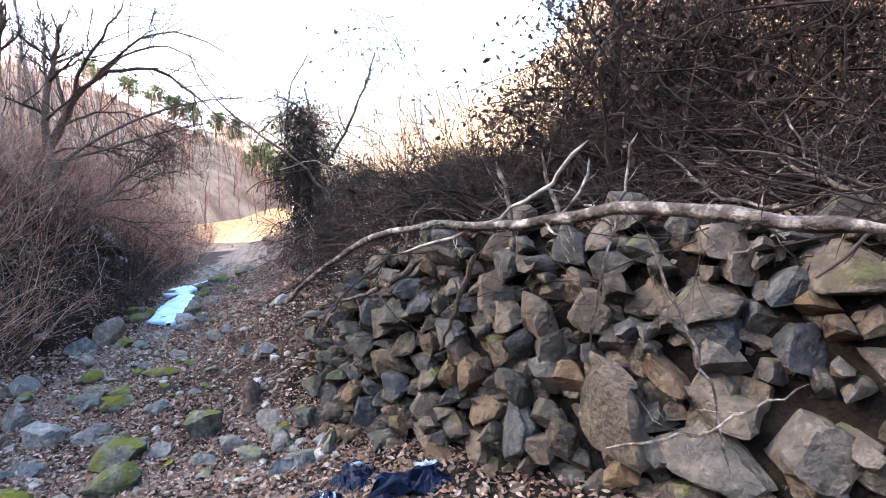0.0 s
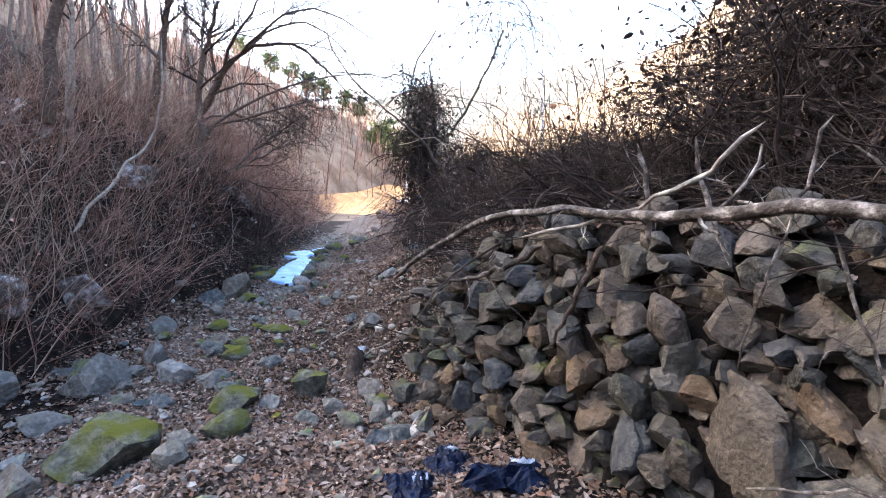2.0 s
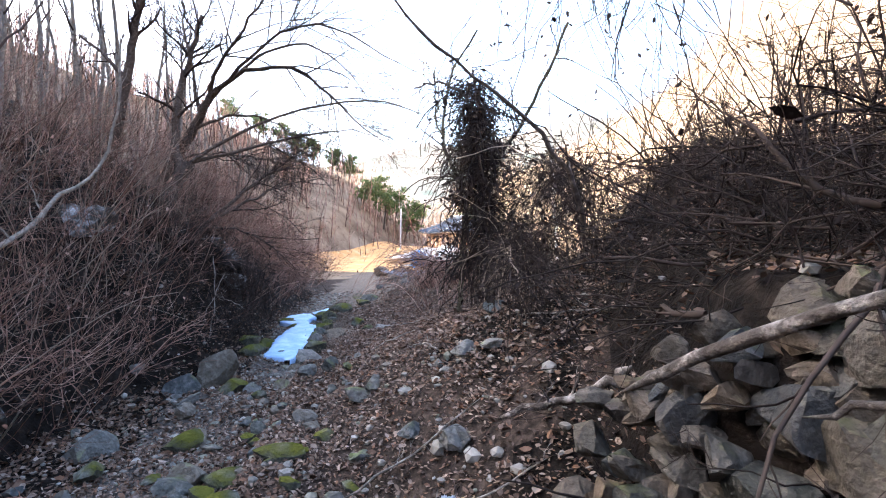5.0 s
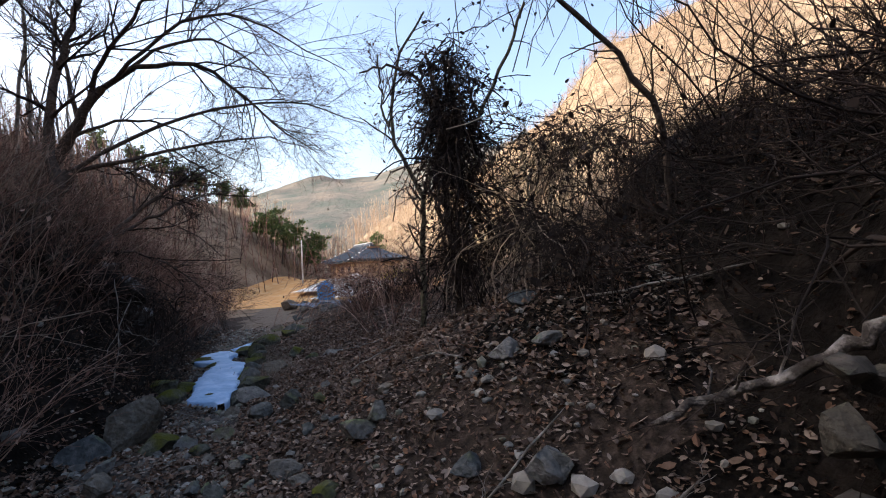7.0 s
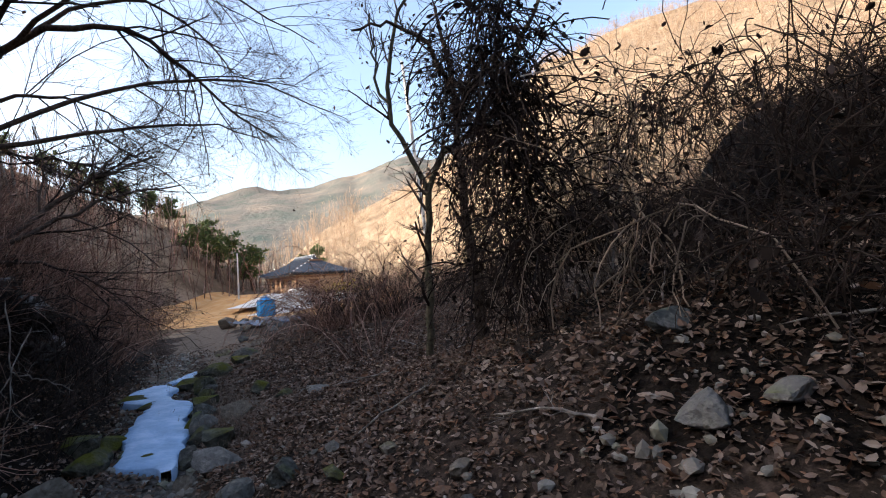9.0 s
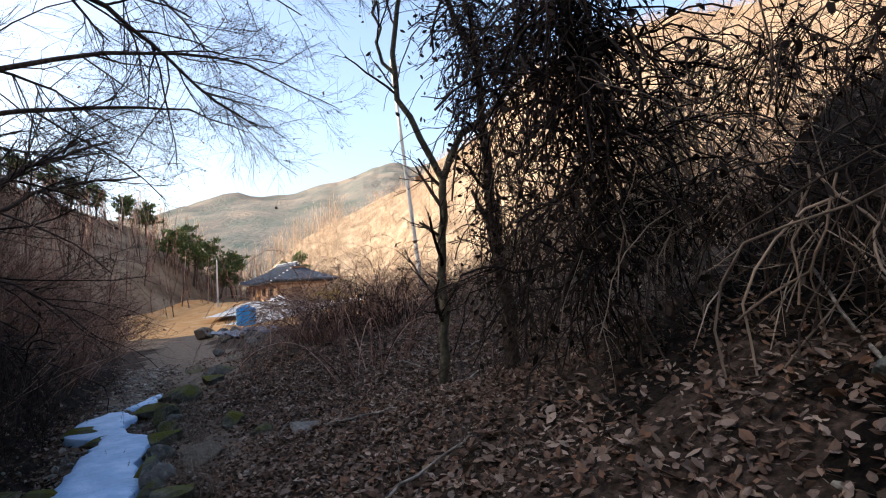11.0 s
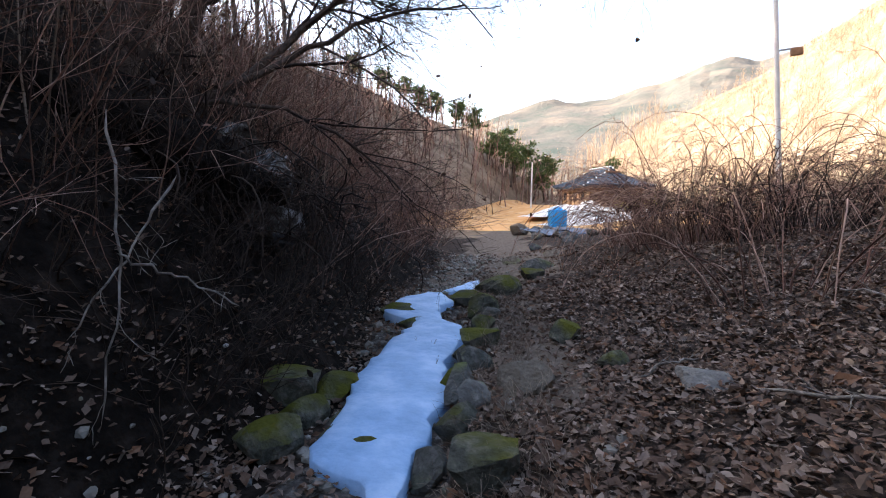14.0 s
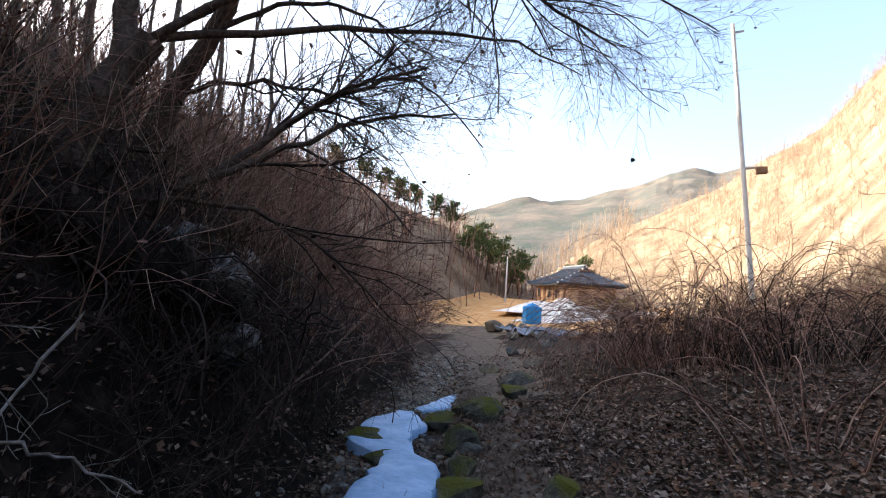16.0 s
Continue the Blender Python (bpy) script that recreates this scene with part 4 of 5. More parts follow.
# rotten stump with a scrap of pale film
stump = thing("tree_stump", "black rotten stump beside the stream with pale film", "stump", (0.98, 2.3, ground_z(0.98, 2.3)))
sp = bend([(0, 0, -0.1), (0.01, 0.02, 0.12), (0.0, 0.0, 0.33)], 6)[None]
Pile().tubes(sp, np.array([[0.17, 0.14, 0.12, 0.115, 0.11, 0.02]]), 10).make("stump_body", M_BARK, stump)


def crumpled(name, x, y, w, d, h, mat, parent, seed, z0=0.0):
    bm = bmesh.new()
    bmesh.ops.create_grid(bm, x_segments=16, y_segments=16, size=0.5)
    for v in bm.verts:
        q = Vector((v.co.x * 5 + seed, v.co.y * 5, seed))
        edge = max(0.0, 1 - (2 * max(abs(v.co.x), abs(v.co.y))) ** 3)
        v.co = Vector((v.co.x * w, v.co.y * d, h * edge * (0.5 + 0.5 * abs(noise.noise(q)) * 2) + 0.03 * noise.noise(q * 3))) + Vector((x, y, z0))
        v.co += 0.18 * w * noise.noise_vector(q * 0.6)
    return part(name, bm, mat, parent, smooth=False)


crumpled("film_scrap", 0.06, 0.06, 0.12, 0.1, 0.03, M_WHITEFILM, stump, 4.0, 0.29)
for x, y, w, d, turn in [(2.58, -0.32, 0.42, 0.56, 0.4), (2.82, 0.16, 0.34, 0.5, 1.0), (3.36, -0.18, 0.66, 0.32, 0.2)]:
    bag = thing("plastic_bag", "torn dark blue plastic bag crumpled on leaves", "bag", (x, y, ground_z(x, y)), "torn bags")
    bag.rotation_euler = (0, 0, turn)
    crumpled("film", 0, 0, w, d, 0.12, M_BAG, bag, x * 3)
    crumpled("white_patch", 0.08, 0.12, w * 0.28, d * 0.16, 0.02, M_WHITEFILM, bag, x * 5, 0.085)


# ---- bare trees ----
def bare_tree(name, lines, label, mat, seed, twig_mat=None, levels=((5, 1.3), (5, 0.6), (4, 0.3)), droop=0.0, group="", lift=0.04, spread=0.75, leaves=0):
    """lines: (points, r0, r1) of the trunk and its main limbs; twigs grow from them."""
    rng = np.random.default_rng(seed)
    base = Vector(lines[0][0][0])
    tree = thing(name, label, "tree", base, group)
    twigs = Pile()
    ends = []
    for k, (pts, r0, r1) in enumerate(lines):
        P = bend(pts, 14, 0.025 if k else 0.015, rng)[None] - np.array(base)
        R = np.linspace(r0, r1, 14)[None]
        Pile().tubes(P, R, 9 if k == 0 else 7).make("trunk" if k == 0 else "limb", mat, tree)
        if k == 0 and len(lines) > 4:
            continue
        Q, q = P, R
        for lv, (per, ln) in enumerate(levels):
            Q, q = spawn(Q, q, per, ln, rng, spread, 6 - lv, 0.3 if lv == 0 else 0.2, 0.5, 0.13, lift, droop)
            twigs.tubes(Q, q, 4 if lv == 0 else 3)
            ends.append(Q)
    twigs.make("twig_growth", twig_mat or mat, tree, kind="stuff")
    if leaves:
        pts = np.concatenate([e[:, -1] for e in ends[1:]])
        pts = pts[rng.choice(len(pts), min(leaves, len(pts)), replace=False)]
        v, f = leaf_pile(pts[:, 0], pts[:, 1], pts[:, 2] - 0.04, rng.lognormal(math.log(0.045), 0.3, len(pts)), rng, 1.0)
        Pile().add(v, f).make("dead_foliage", M_LEAF, tree, kind="stuff")
    return tree


# arching tree over the stream
bare_tree("arching_tree", [
    ([(-8.95, 10.6, 2.2), (-8.68, 10.77, 2.89), (-8.42, 11.02, 3.86), (-7.86, 11.08, 4.69), (-7.4, 11.05, 5.51), (-7.09, 11.03, 5.74)], 0.2, 0.09),
    ([(-7.09, 11.03, 5.74), (-6.54, 11.11, 6.17), (-5.42, 11.29, 6.44), (-4.78, 11.5, 6.19), (-4.13, 11.72, 5.6), (-3.47, 11.94, 4.86), (-2.61, 12.06, 4.3)], 0.07, 0.01),
    ([(-7.4, 11.05, 5.51), (-6.93, 10.81, 6.36), (-6.19, 10.58, 6.94), (-5.35, 10.34, 7.59), (-4.76, 10.11, 8.34)], 0.06, 0.015),
    ([(-7.09, 11.03, 5.74), (-5.98, 10.8, 6.44), (-5.13, 10.76, 7.1), (-4.02, 10.95, 7.3), (-2.94, 11.26, 6.7), (-1.79, 11.58, 6.09)], 0.05, 0.01),
    ([(-7.86, 11.08, 4.69), (-6.95, 11.36, 5.16), (-5.89, 11.65, 5.07), (-5.17, 11.97, 4.48)], 0.045, 0.01),
    ([(-8.42, 11.02, 3.86), (-7.62, 11.41, 4.14), (-6.68, 11.9, 4.1), (-5.61, 12.31, 3.77)], 0.04, 0.01),
    ([(-7.73, 11.08, 4.87), (-7.95, 11.23, 6.09), (-8.42, 11.39, 7.18), (-8.63, 11.53, 8.67)], 0.06, 0.015),
    ([(-6.54, 11.11, 6.17), (-5.8, 11.57, 7.03), (-4.83, 11.96, 7.17), (-3.99, 12.48, 6.54), (-3.44, 12.81, 5.66)], 0.045, 0.01),
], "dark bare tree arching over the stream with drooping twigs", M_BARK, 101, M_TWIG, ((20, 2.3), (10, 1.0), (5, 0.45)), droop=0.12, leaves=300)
# near tree on the bank above the rock, its limbs across the path
bare_tree("leaning_tree", [
    ([(-6.9, 8.55, 1.7), (-6.85, 8.75, 2.3), (-6.75, 8.9, 2.9), (-6.45, 9.15, 3.5)], 0.22, 0.13),
    ([(-6.6, 9.0, 3.2), (-6.9, 9.2, 4.2), (-7.0, 9.6, 5.6), (-6.8, 10.0, 7.2)], 0.11, 0.05),
    ([(-6.45, 9.15, 3.5), (-5.7, 9.7, 4.3), (-4.6, 10.6, 5.0), (-3.4, 11.8, 5.6), (-2.4, 13.0, 5.6), (-1.4, 14.2, 5.4)], 0.045, 0.008),
    ([(-6.45, 9.15, 3.5), (-5.6, 10.2, 4.0), (-4.9, 11.6, 4.6), (-4.1, 13.0, 5.0), (-3.3, 14.2, 4.9)], 0.045, 0.01),
    ([(-6.6, 9.3, 1.95), (-6.2, 9.7, 2.35), (-5.8, 10.1, 2.85), (-5.3, 10.5, 3.4), (-4.6, 11.2, 3.9)], 0.06, 0.015),
    ([(-6.7, 9.0, 1.85), (-6.15, 9.5, 2.2), (-5.7, 10.0, 2.6), (-5.1, 10.5, 3.1), (-4.3, 11.4, 3.4)], 0.05, 0.012),
    ([(-6.3, 9.2, 2.0), (-5.9, 9.6, 2.05), (-5.5, 10.2, 1.9), (-5.1, 10.7, 1.5), (-4.8, 11.1, 1.0)], 0.03, 0.01),
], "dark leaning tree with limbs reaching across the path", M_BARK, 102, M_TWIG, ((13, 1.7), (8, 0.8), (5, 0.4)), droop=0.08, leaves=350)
# overhanging branch seen against the sky upstream
limb("hanging_branch", [(2.0, 3.4, 1.8), (1.96, 3.25, 2.3), (1.83, 3.17, 2.53), (1.57, 3.13, 2.84), (1.3, 3.07, 3.09), (1.04, 3.02, 3.29), (0.73, 2.95, 3.52), (0.46, 2.9, 3.74), (0.27, 2.87, 4.05), (0.1, 2.9, 4.6)], 0.024, 0.008,
     M_BARK, "long thin dark branch arching out from the bank", "branch", 7, 12, 0.012, 7, 20, 0.45)

# vine-draped tree beside the path
vt = bare_tree("vine_covered_tree", [
    ([(-0.05, 8.93, -0.15), (-0.07, 8.87, 0.4), (-0.03, 8.84, 1.74), (0.03, 8.82, 2.68)], 0.058, 0.046),
    ([(0.03, 8.82, 2.68), (-0.27, 8.82, 3.26), (-0.44, 8.82, 3.70), (-0.47, 8.82, 4.23), (-0.34, 8.76, 5.01), (0.19, 8.74, 5.93)], 0.042, 0.018),
    ([(0.03, 8.82, 2.68), (0.16, 8.82, 3.18), (0.32, 8.80, 3.31), (0.65, 8.74, 3.38), (1.05, 8.61, 3.99), (1.43, 8.45, 4.69), (1.89, 8.34, 5.80)], 0.044, 0.024),
    ([(-0.44, 8.82, 3.77), (-0.62, 8.87, 4.23), (-0.66, 8.87, 5.28)], 0.025, 0.012),
], "slender forked tree with olive-brown bark beside the path", M_OLIVE, 103, M_TWIG, ((6, 0.9), (4, 0.5), (3, 0.25)), droop=0.03, leaves=30)
bare_tree("vine_covered_tree", [
    ([(0.62, 8.3, 0.1), (0.5, 8.25, 1.8), (0.38, 8.2, 3.2), (0.34, 8.2, 4.4), (0.2, 8.2, 5.0)], 0.09, 0.02),
    ([(0.35, 8.2, 3.9), (0.0, 8.2, 4.6), (-0.5, 8.2, 4.85), (-0.9, 8.2, 4.7)], 0.04, 0.015),
], "dead trunk thickly wrapped in dark hanging vines", M_BARK, 104, M_TWIG, ((6, 0.5), (5, 0.35), (4, 0.2)), droop=0.12, leaves=200)


def vine_mass(name, label, centers, n, seed, mat, width=0.3, drop=1.4, leaves=0, r=0.006, hang=0.35):
    """Strands that hang and loop round a line of centres."""
    rng = np.random.default_rng(seed)
    C = np.asarray(centers, float)
    s = rng.uniform(0, len(C) - 1.001, n)
    i = s.astype(int)
    base = C[i] * (1 - (s - i))[:, None] + C[i + 1] * (s - i)[:, None] + rng.normal(0, width, (n, 3)) * np.array([1, 1, 0.6])
    d = rng.normal(0, 0.6, (n, 3))
    d[:, 2] -= 0.4
    P = grow(base, d, drop * rng.uniform(0.3, 1.2, n), 8, rng, 0.28, -0.02, hang)
    R = np.full((n, 8), r) * rng.uniform(0.5, 1.5, (n, 1))
    Q, q = spawn(P, R, 3, drop * 0.3, rng, 0.9, 4, 0.1, 0.6, 0.25, 0.0, 0.15)
    ob = Pile().tubes(P, R, 3).tubes(Q, q, 3)
    if leaves:
        w = Q[rng.choice(len(Q), min(leaves, len(Q)), replace=False), -1]
        ob.add(*leaf_pile(w[:, 0], w[:, 1], w[:, 2], rng.lognormal(math.log(0.055), 0.3, len(w)), rng, 1.2))
    return tagged(ob.make(name, mat), label, "vines", kind="stuff")


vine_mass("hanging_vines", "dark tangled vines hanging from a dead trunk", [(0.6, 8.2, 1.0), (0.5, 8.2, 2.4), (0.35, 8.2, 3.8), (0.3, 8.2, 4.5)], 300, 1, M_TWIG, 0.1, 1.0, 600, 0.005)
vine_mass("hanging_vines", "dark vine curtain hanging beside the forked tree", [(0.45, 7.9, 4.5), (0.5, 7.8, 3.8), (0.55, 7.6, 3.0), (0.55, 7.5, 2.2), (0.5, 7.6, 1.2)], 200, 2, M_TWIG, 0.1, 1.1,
          500, 0.005)
vine_mass("hanging_vines", "dense black vine curtain beside the earth mound", [(0.55, 6.4, 4.3), (0.6, 6.3, 3.4), (0.64, 6.2, 2.6), (0.68, 6.2, 1.3)], 560, 8, M_SHADETWIG, 0.11, 1.0, 1300, 0.0065)
vine_mass("hanging_vines", "dry pale roots and vines over the earth mound", [(1.5, 6.0, 2.6), (1.75, 6.6, 2.9), (1.7, 7.2, 2.8), (2.1, 7.9, 2.6)], 220, 3, M_STRAW, 0.28, 1.5, 300, 0.005)
vine_mass("hanging_vines", "dry hanging stalks on the bank edge", [(1.95, 3.4, 2.2), (1.95, 4.4, 2.6), (1.85, 5.4, 2.9), (1.7, 6.4, 3.0)], 300, 4, M_SHADETWIG, 0.2, 0.8, 300, 0.004)
vine_mass("hanging_vines", "thin vines hanging from above against the sky", [(1.6, 4.4, 5.8), (2.2, 4.8, 5.2), (2.8, 5.0, 5.0)], 120, 5, M_TWIG, 0.4, 2.2, 80, 0.005, 0.5)
vine_mass("hanging_roots", "dark fine roots hanging down the earth bank", [(1.5, 3.2, 1.5), (1.45, 4.2, 1.7), (1.4, 5.0, 1.9), (1.3, 5.8, 2.0), (1.2, 6.6, 2.0), (1.3, 7.4, 1.8)], 420, 9, M_SHADETWIG, 0.14, 0.7, 500, 0.004)
vine_mass("hanging_roots", "pale bare roots hanging down the earth bank", [(1.35, 4.4, 1.7), (1.25, 5.2, 1.9), (1.15, 6.0, 1.9), (1.1, 6.8, 1.8)], 60, 10, M_STRAW, 0.14, 1.1, 0, 0.005)
vine_mass("hanging_roots", "pale roots and twigs hanging over a dark hollow", [(-6.2, 8.2, 1.7), (-5.8, 8.6, 1.5), (-5.5, 9.0, 1.3), (-5.0, 9.6, 0.9)], 260, 6, M_TWIG, 0.25, 1.2, 200, 0.006)
for k, pts in enumerate([[(1.62, 6.7, 2.75), (1.5, 6.72, 2.2), (1.66, 6.6, 1.88), (1.38, 6.8, 1.3), (1.12, 6.95, 0.72)], [(1.66, 6.6, 1.9), (1.56, 6.62, 1.4), (1.75, 6.5, 0.75), (1.95, 6.3, 0.5)],
                         [(1.85, 6.6, 2.4), (1.68, 6.6, 1.9), (1.6, 6.55, 1.2), (1.4, 6.5, 0.7)]]):
    limb("hanging_root", pts, 0.016, 0.01, M_DEADWOOD, "pale bare root hanging down the earth bank", "root", 5, 60 + k, 0.02, 5, 14, 0.4)
for k, pts in enumerate([[(-4.3, 7.05, 1.5), (-4.25, 7.06, 0.95), (-4.27, 7.04, 0.6), (-4.3, 6.95, -0.05)], [(-4.3, 7.42, 1.2), (-4.32, 7.25, 0.95), (-4.3, 7.05, 0.68), (-4.36, 6.85, 0.4)],
                         [(-4.27, 7.05, 0.8), (-4.1, 7.25, 0.67), (-3.94, 7.5, 0.49)]]):
    limb("dead_shrub", pts, 0.008, 0.005, M_DEADWOOD, "pale bare dead stem before the dark hollow", "shrub", 4, 70 + k, 0.014, 5, 14, 0.3)



def earth_lip(points, radius, seed, label):
    """A lumpy overhanging edge of turf and roots."""
    rng = np.random.default_rng(seed)
    P = bend(points, 26, 0.05, rng)
    R = radius * np.interp(np.linspace(0, 1, 26), [0, 0.15, 0.85, 1], [0.3, 1, 1, 0.3]) * (1 + 0.2 * rng.normal(size=26).clip(-1.5, 1.5))
    v, f = tubes(P[None], R[None], 14)
    v = v + 0.09 * np.stack([wave_noise(v[:, 0] * 3 + v[:, 2] * 2, v[:, 1] * 3 - v[:, 2] * 2, 1.2, seed + k) for k in range(3)], 1)
    return tagged(mesh_object("earth_overhang", v, [f], M_SHADED_BANK), label, "bank")


earth_lip([(-6.6, 7.3, 2.0), (-6.1, 8.0, 1.75), (-5.75, 8.7, 1.45), (-5.3, 9.3, 1.05)], 0.24, 32, "overhanging bank edge above a dark hollow")

# brush heap and thicket on the terrace above the wall
brng = np.random.default_rng(51)
n = 640
bx = brng.uniform(2.3, 6.6, n)
by = np.interp(bx, [2.3, 6.6], [1.75, -2.2]) + brng.uniform(0.0, 2.8, n)
bp0 = np.stack([bx, by, height(bx, by) + brng.exponential(0.25, n)], 1)
bd = np.stack([brng.normal(-0.5, 0.7, n), brng.normal(0.1, 0.7, n), brng.normal(0.12, 0.3, n)], 1)
BP = grow(bp0, bd, brng.uniform(0.5, 1.6, n), 7, brng, 0.2, 0.0, 0.06)
BR = (brng.lognormal(math.log(0.0065), 0.5, n))[:, None] * np.linspace(1, 0.4, 7)[None]
BQ, bq = spawn(BP, BR, 4, 0.45, brng, 0.7, 5, 0.2, 0.55)
tagged(Pile().tubes(BP, BR, 5).tubes(BQ, bq, 3).make("brush_heap", M_SHADETWIG), "tangled heap of dark dead branches above the wall", "branches", kind="stuff")
n = 150
bx = brng.uniform(2.0, 6.0, n)
by = np.interp(bx, [2.0, 6.0], [2.3, -0.8]) + brng.uniform(0.3, 3.2, n)
BP = grow(np.stack([bx, by, height(bx, by)], 1), np.stack([brng.normal(-0.1, 0.3, n), brng.normal(0, 0.3, n), np.ones(n)], 1), brng.uniform(0.7, 1.9, n), 8, brng, 0.12, 0.02, 0.1)
BR = brng.uniform(0.004, 0.011, n)[:, None] * np.linspace(1, 0.4, 8)[None]
BQ, bq = spawn(BP, BR, 6, 0.4, brng, 0.7, 5, 0.2, 0.6)
tagged(Pile().tubes(BP, BR, 5).tubes(BQ, bq, 3).make("bramble_stems", M_TWIG), "upright thin dark shrub stems on the terrace", "shrub", kind="stuff")


def thicket(name, label, boxes, n, seed, mat, length=(0.6, 1.4), leaves=0, leaf_size=0.05, up=0.6, r=0.006, kids=(4, 3)):
    """Tangled stems filling boxes (x0, x1, y0, y1, z0, z1 above the ground)."""
    rng = np.random.default_rng(seed)
    parts, tips = Pile(), []
    for x0, x1, y0, y1, z0, z1 in boxes:
        m = n // len(boxes)
        x, y = rng.uniform(x0, x1, m), rng.uniform(y0, y1, m)
        P = grow(np.stack([x, y, height(x, y) + rng.uniform(z0, z1, m)], 1), np.stack([rng.normal(0, 0.7, m), rng.normal(0, 0.7, m), rng.normal(up, 0.5, m)], 1),
                 rng.uniform(*length, m), 6, rng, 0.22, 0.02, 0.12)
        R = r * rng.uniform(0.5, 1.6, m)[:, None] * np.linspace(1, 0.5, 6)[None]
        Q, q = spawn(P, R, kids[0], length[1] * 0.4, rng, 0.8, 4, 0.1, 0.6, 0.22)
        S, s = spawn(Q, q, kids[1], length[1] * 0.2, rng, 0.8, 3, 0.2, 0.6, 0.2)
        parts.tubes(P, R, 3).tubes(Q, q, 3).tubes(S, s, 3)
        tips.append(S[:, -1])
    if leaves:
        t = np.concatenate(tips)
        t = t[rng.choice(len(t), min(leaves, len(t)), replace=False)]
        parts.add(*leaf_pile(t[:, 0], t[:, 1], t[:, 2], rng.lognormal(math.log(leaf_size), 0.3, len(t)), rng, 1.2))
    return tagged(parts.make(name, mat), label, "shrub", kind="stuff")


thicket("vine_thicket", "dark dense thicket of vines and dead leaves", [(5.0, 8.0, 0.6, 4.2, 0.0, 2.6), (5.4, 8.5, 0.5, 3.6, 1.0, 3.2), (4.6, 6.8, 0.2, 2.8, 0.2, 1.6), (6.0, 8.5, -1.2, 1.5, 0.0, 2.6)], 1900, 61, M_SHADETWIG, (0.6, 1.5), 15000, 0.06, 0.3, 0.008, (4, 2))
thicket("vine_thicket", "dark tangled vines on the terrace edge", [(2.6, 5.2, 0.9, 4.5, 0.0, 0.8)], 420, 62, M_SHADETWIG, (0.4, 1.0), 300, 0.06, 0.4)
thicket("mound_scrub", "dry brown vines matted over the earth mound", [(1.7, 4.2, 5.4, 8.6, -0.05, 0.15), (2.2, 5.0, 3.6, 6.4, -0.05, 0.15)], 800, 63, M_TWIG, (0.2, 0.5), 900, 0.04, 0.2, 0.004, (4, 2))
for k in range(3):
    pts = [(5.6 + k * 0.9, 2.2 + k * 0.5, 2.2), (5.7 + k * 0.9, 2.3 + k * 0.5, 4.5), (5.7 + k * 0.8, 2.5 + k * 0.5, 7.5)]
    bare_tree("terrace_tree", [(pts, 0.09, 0.05)], "dark bare tree trunk rising from the thicket", M_BARK, 130 + k, M_TWIG, ((7, 1.2), (4, 0.6), (3, 0.3)), group="terrace trees", leaves=60)

# left bank: tangled reddish shrubs, saplings
srng = np.random.default_rng(71)


def bank_shrubs(name, label, n, ys, offs, length, mat, seed, leaves=0, r=0.007, lean=0.55, kids=(4, 2)):
    rng = np.random.default_rng(seed)
    y = rng.uniform(*ys, n)
    x = stream_x(y) - rng.uniform(*offs, n)
    d = np.stack([rng.normal(lean, 0.35, n), rng.normal(0.05, 0.35, n), np.ones(n)], 1)
    P = grow(np.stack([x, y, height(x, y) - 0.03], 1), d, rng.uniform(*length, n), 7, rng, 0.12, 0.02, 0.12)
    R = r * rng.uniform(0.5, 1.5, n)[:, None] * np.linspace(1, 0.35, 7)[None]
    Q, q = spawn(P, R, kids[0], length[1] * 0.38, rng, 0.6, 4, 0.2, 0.6, 0.18, 0.05)
    S, s = spawn(Q, q, kids[1], length[1] * 0.22, rng, 0.7, 3, 0.2, 0.6, 0.15, 0.03)
    ob = Pile().tubes(P, R, 3).tubes(Q, q, 3).tubes(S, s, 3)
    if leaves:
        w = S[rng.choice(len(S), min(leaves, len(S)), replace=False), -1]
        ob.add(*leaf_pile(w[:, 0], w[:, 1], w[:, 2], rng.lognormal(math.log(0.05), 0.3, len(w)), rng, 1.2))
    return tagged(ob.make(name, mat), label, "shrub", kind="stuff")


bank_shrubs("bank_shrubs", "tangled reddish-brown bare shrubs on the steep bank", 520, (0.0, 8.5), (1.9, 5.6), (0.8, 2.0), M_REDTWIG, 72, 700)
bank_shrubs("bank_shrubs", "bare reddish shrubs leaning over the stream", 620, (9.5, 20), (1.2, 5.5), (1.2, 2.6), M_REDTWIG, 73, 300, 0.008, 0.5)
bank_shrubs("bank_shrubs", "bare brown shrubs beside the far stream", 420, (18, 34), (1.3, 7.0), (1.6, 3.2), M_REDTWIG, 74, 0, 0.012, 0.3, (4, 2))
bank_shrubs("bank_shrubs", "low dark twigs on the shaded bank", 420, (7.0, 12.0), (0.9, 3.2), (0.4, 1.1), M_TWIG, 75, 350, 0.005, 0.4)
bank_shrubs("bank_shrubs", "pale dry stalks standing among the shrubs", 520, (-1.0, 16.0), (2.2, 7.0), (0.9, 2.4), M_STRAW, 76, 0, 0.009, 0.3, (3, 2))
bank_shrubs("bank_shrubs", "dense dry undergrowth along the upper bank", 300, (0.5, 24.0), (4.2, 9.5), (1.0, 2.4), M_REDTWIG, 77, 500, 0.007, 0.15)
# pale crooked trunk on the bank
limb("crooked_sapling", [(-4.0, 2.6, 1.2), (-4.35, 3.6, 1.9), (-4.7, 4.5, 2.4), (-4.85, 5.2, 2.75), (-4.75, 5.4, 3.6), (-4.9, 5.6, 5.0)], 0.034, 0.018, M_GREYBARK, "pale crooked sapling leaning over the bank",
     "tree", 6, 14, 0.02, 7, 18, 0.8)

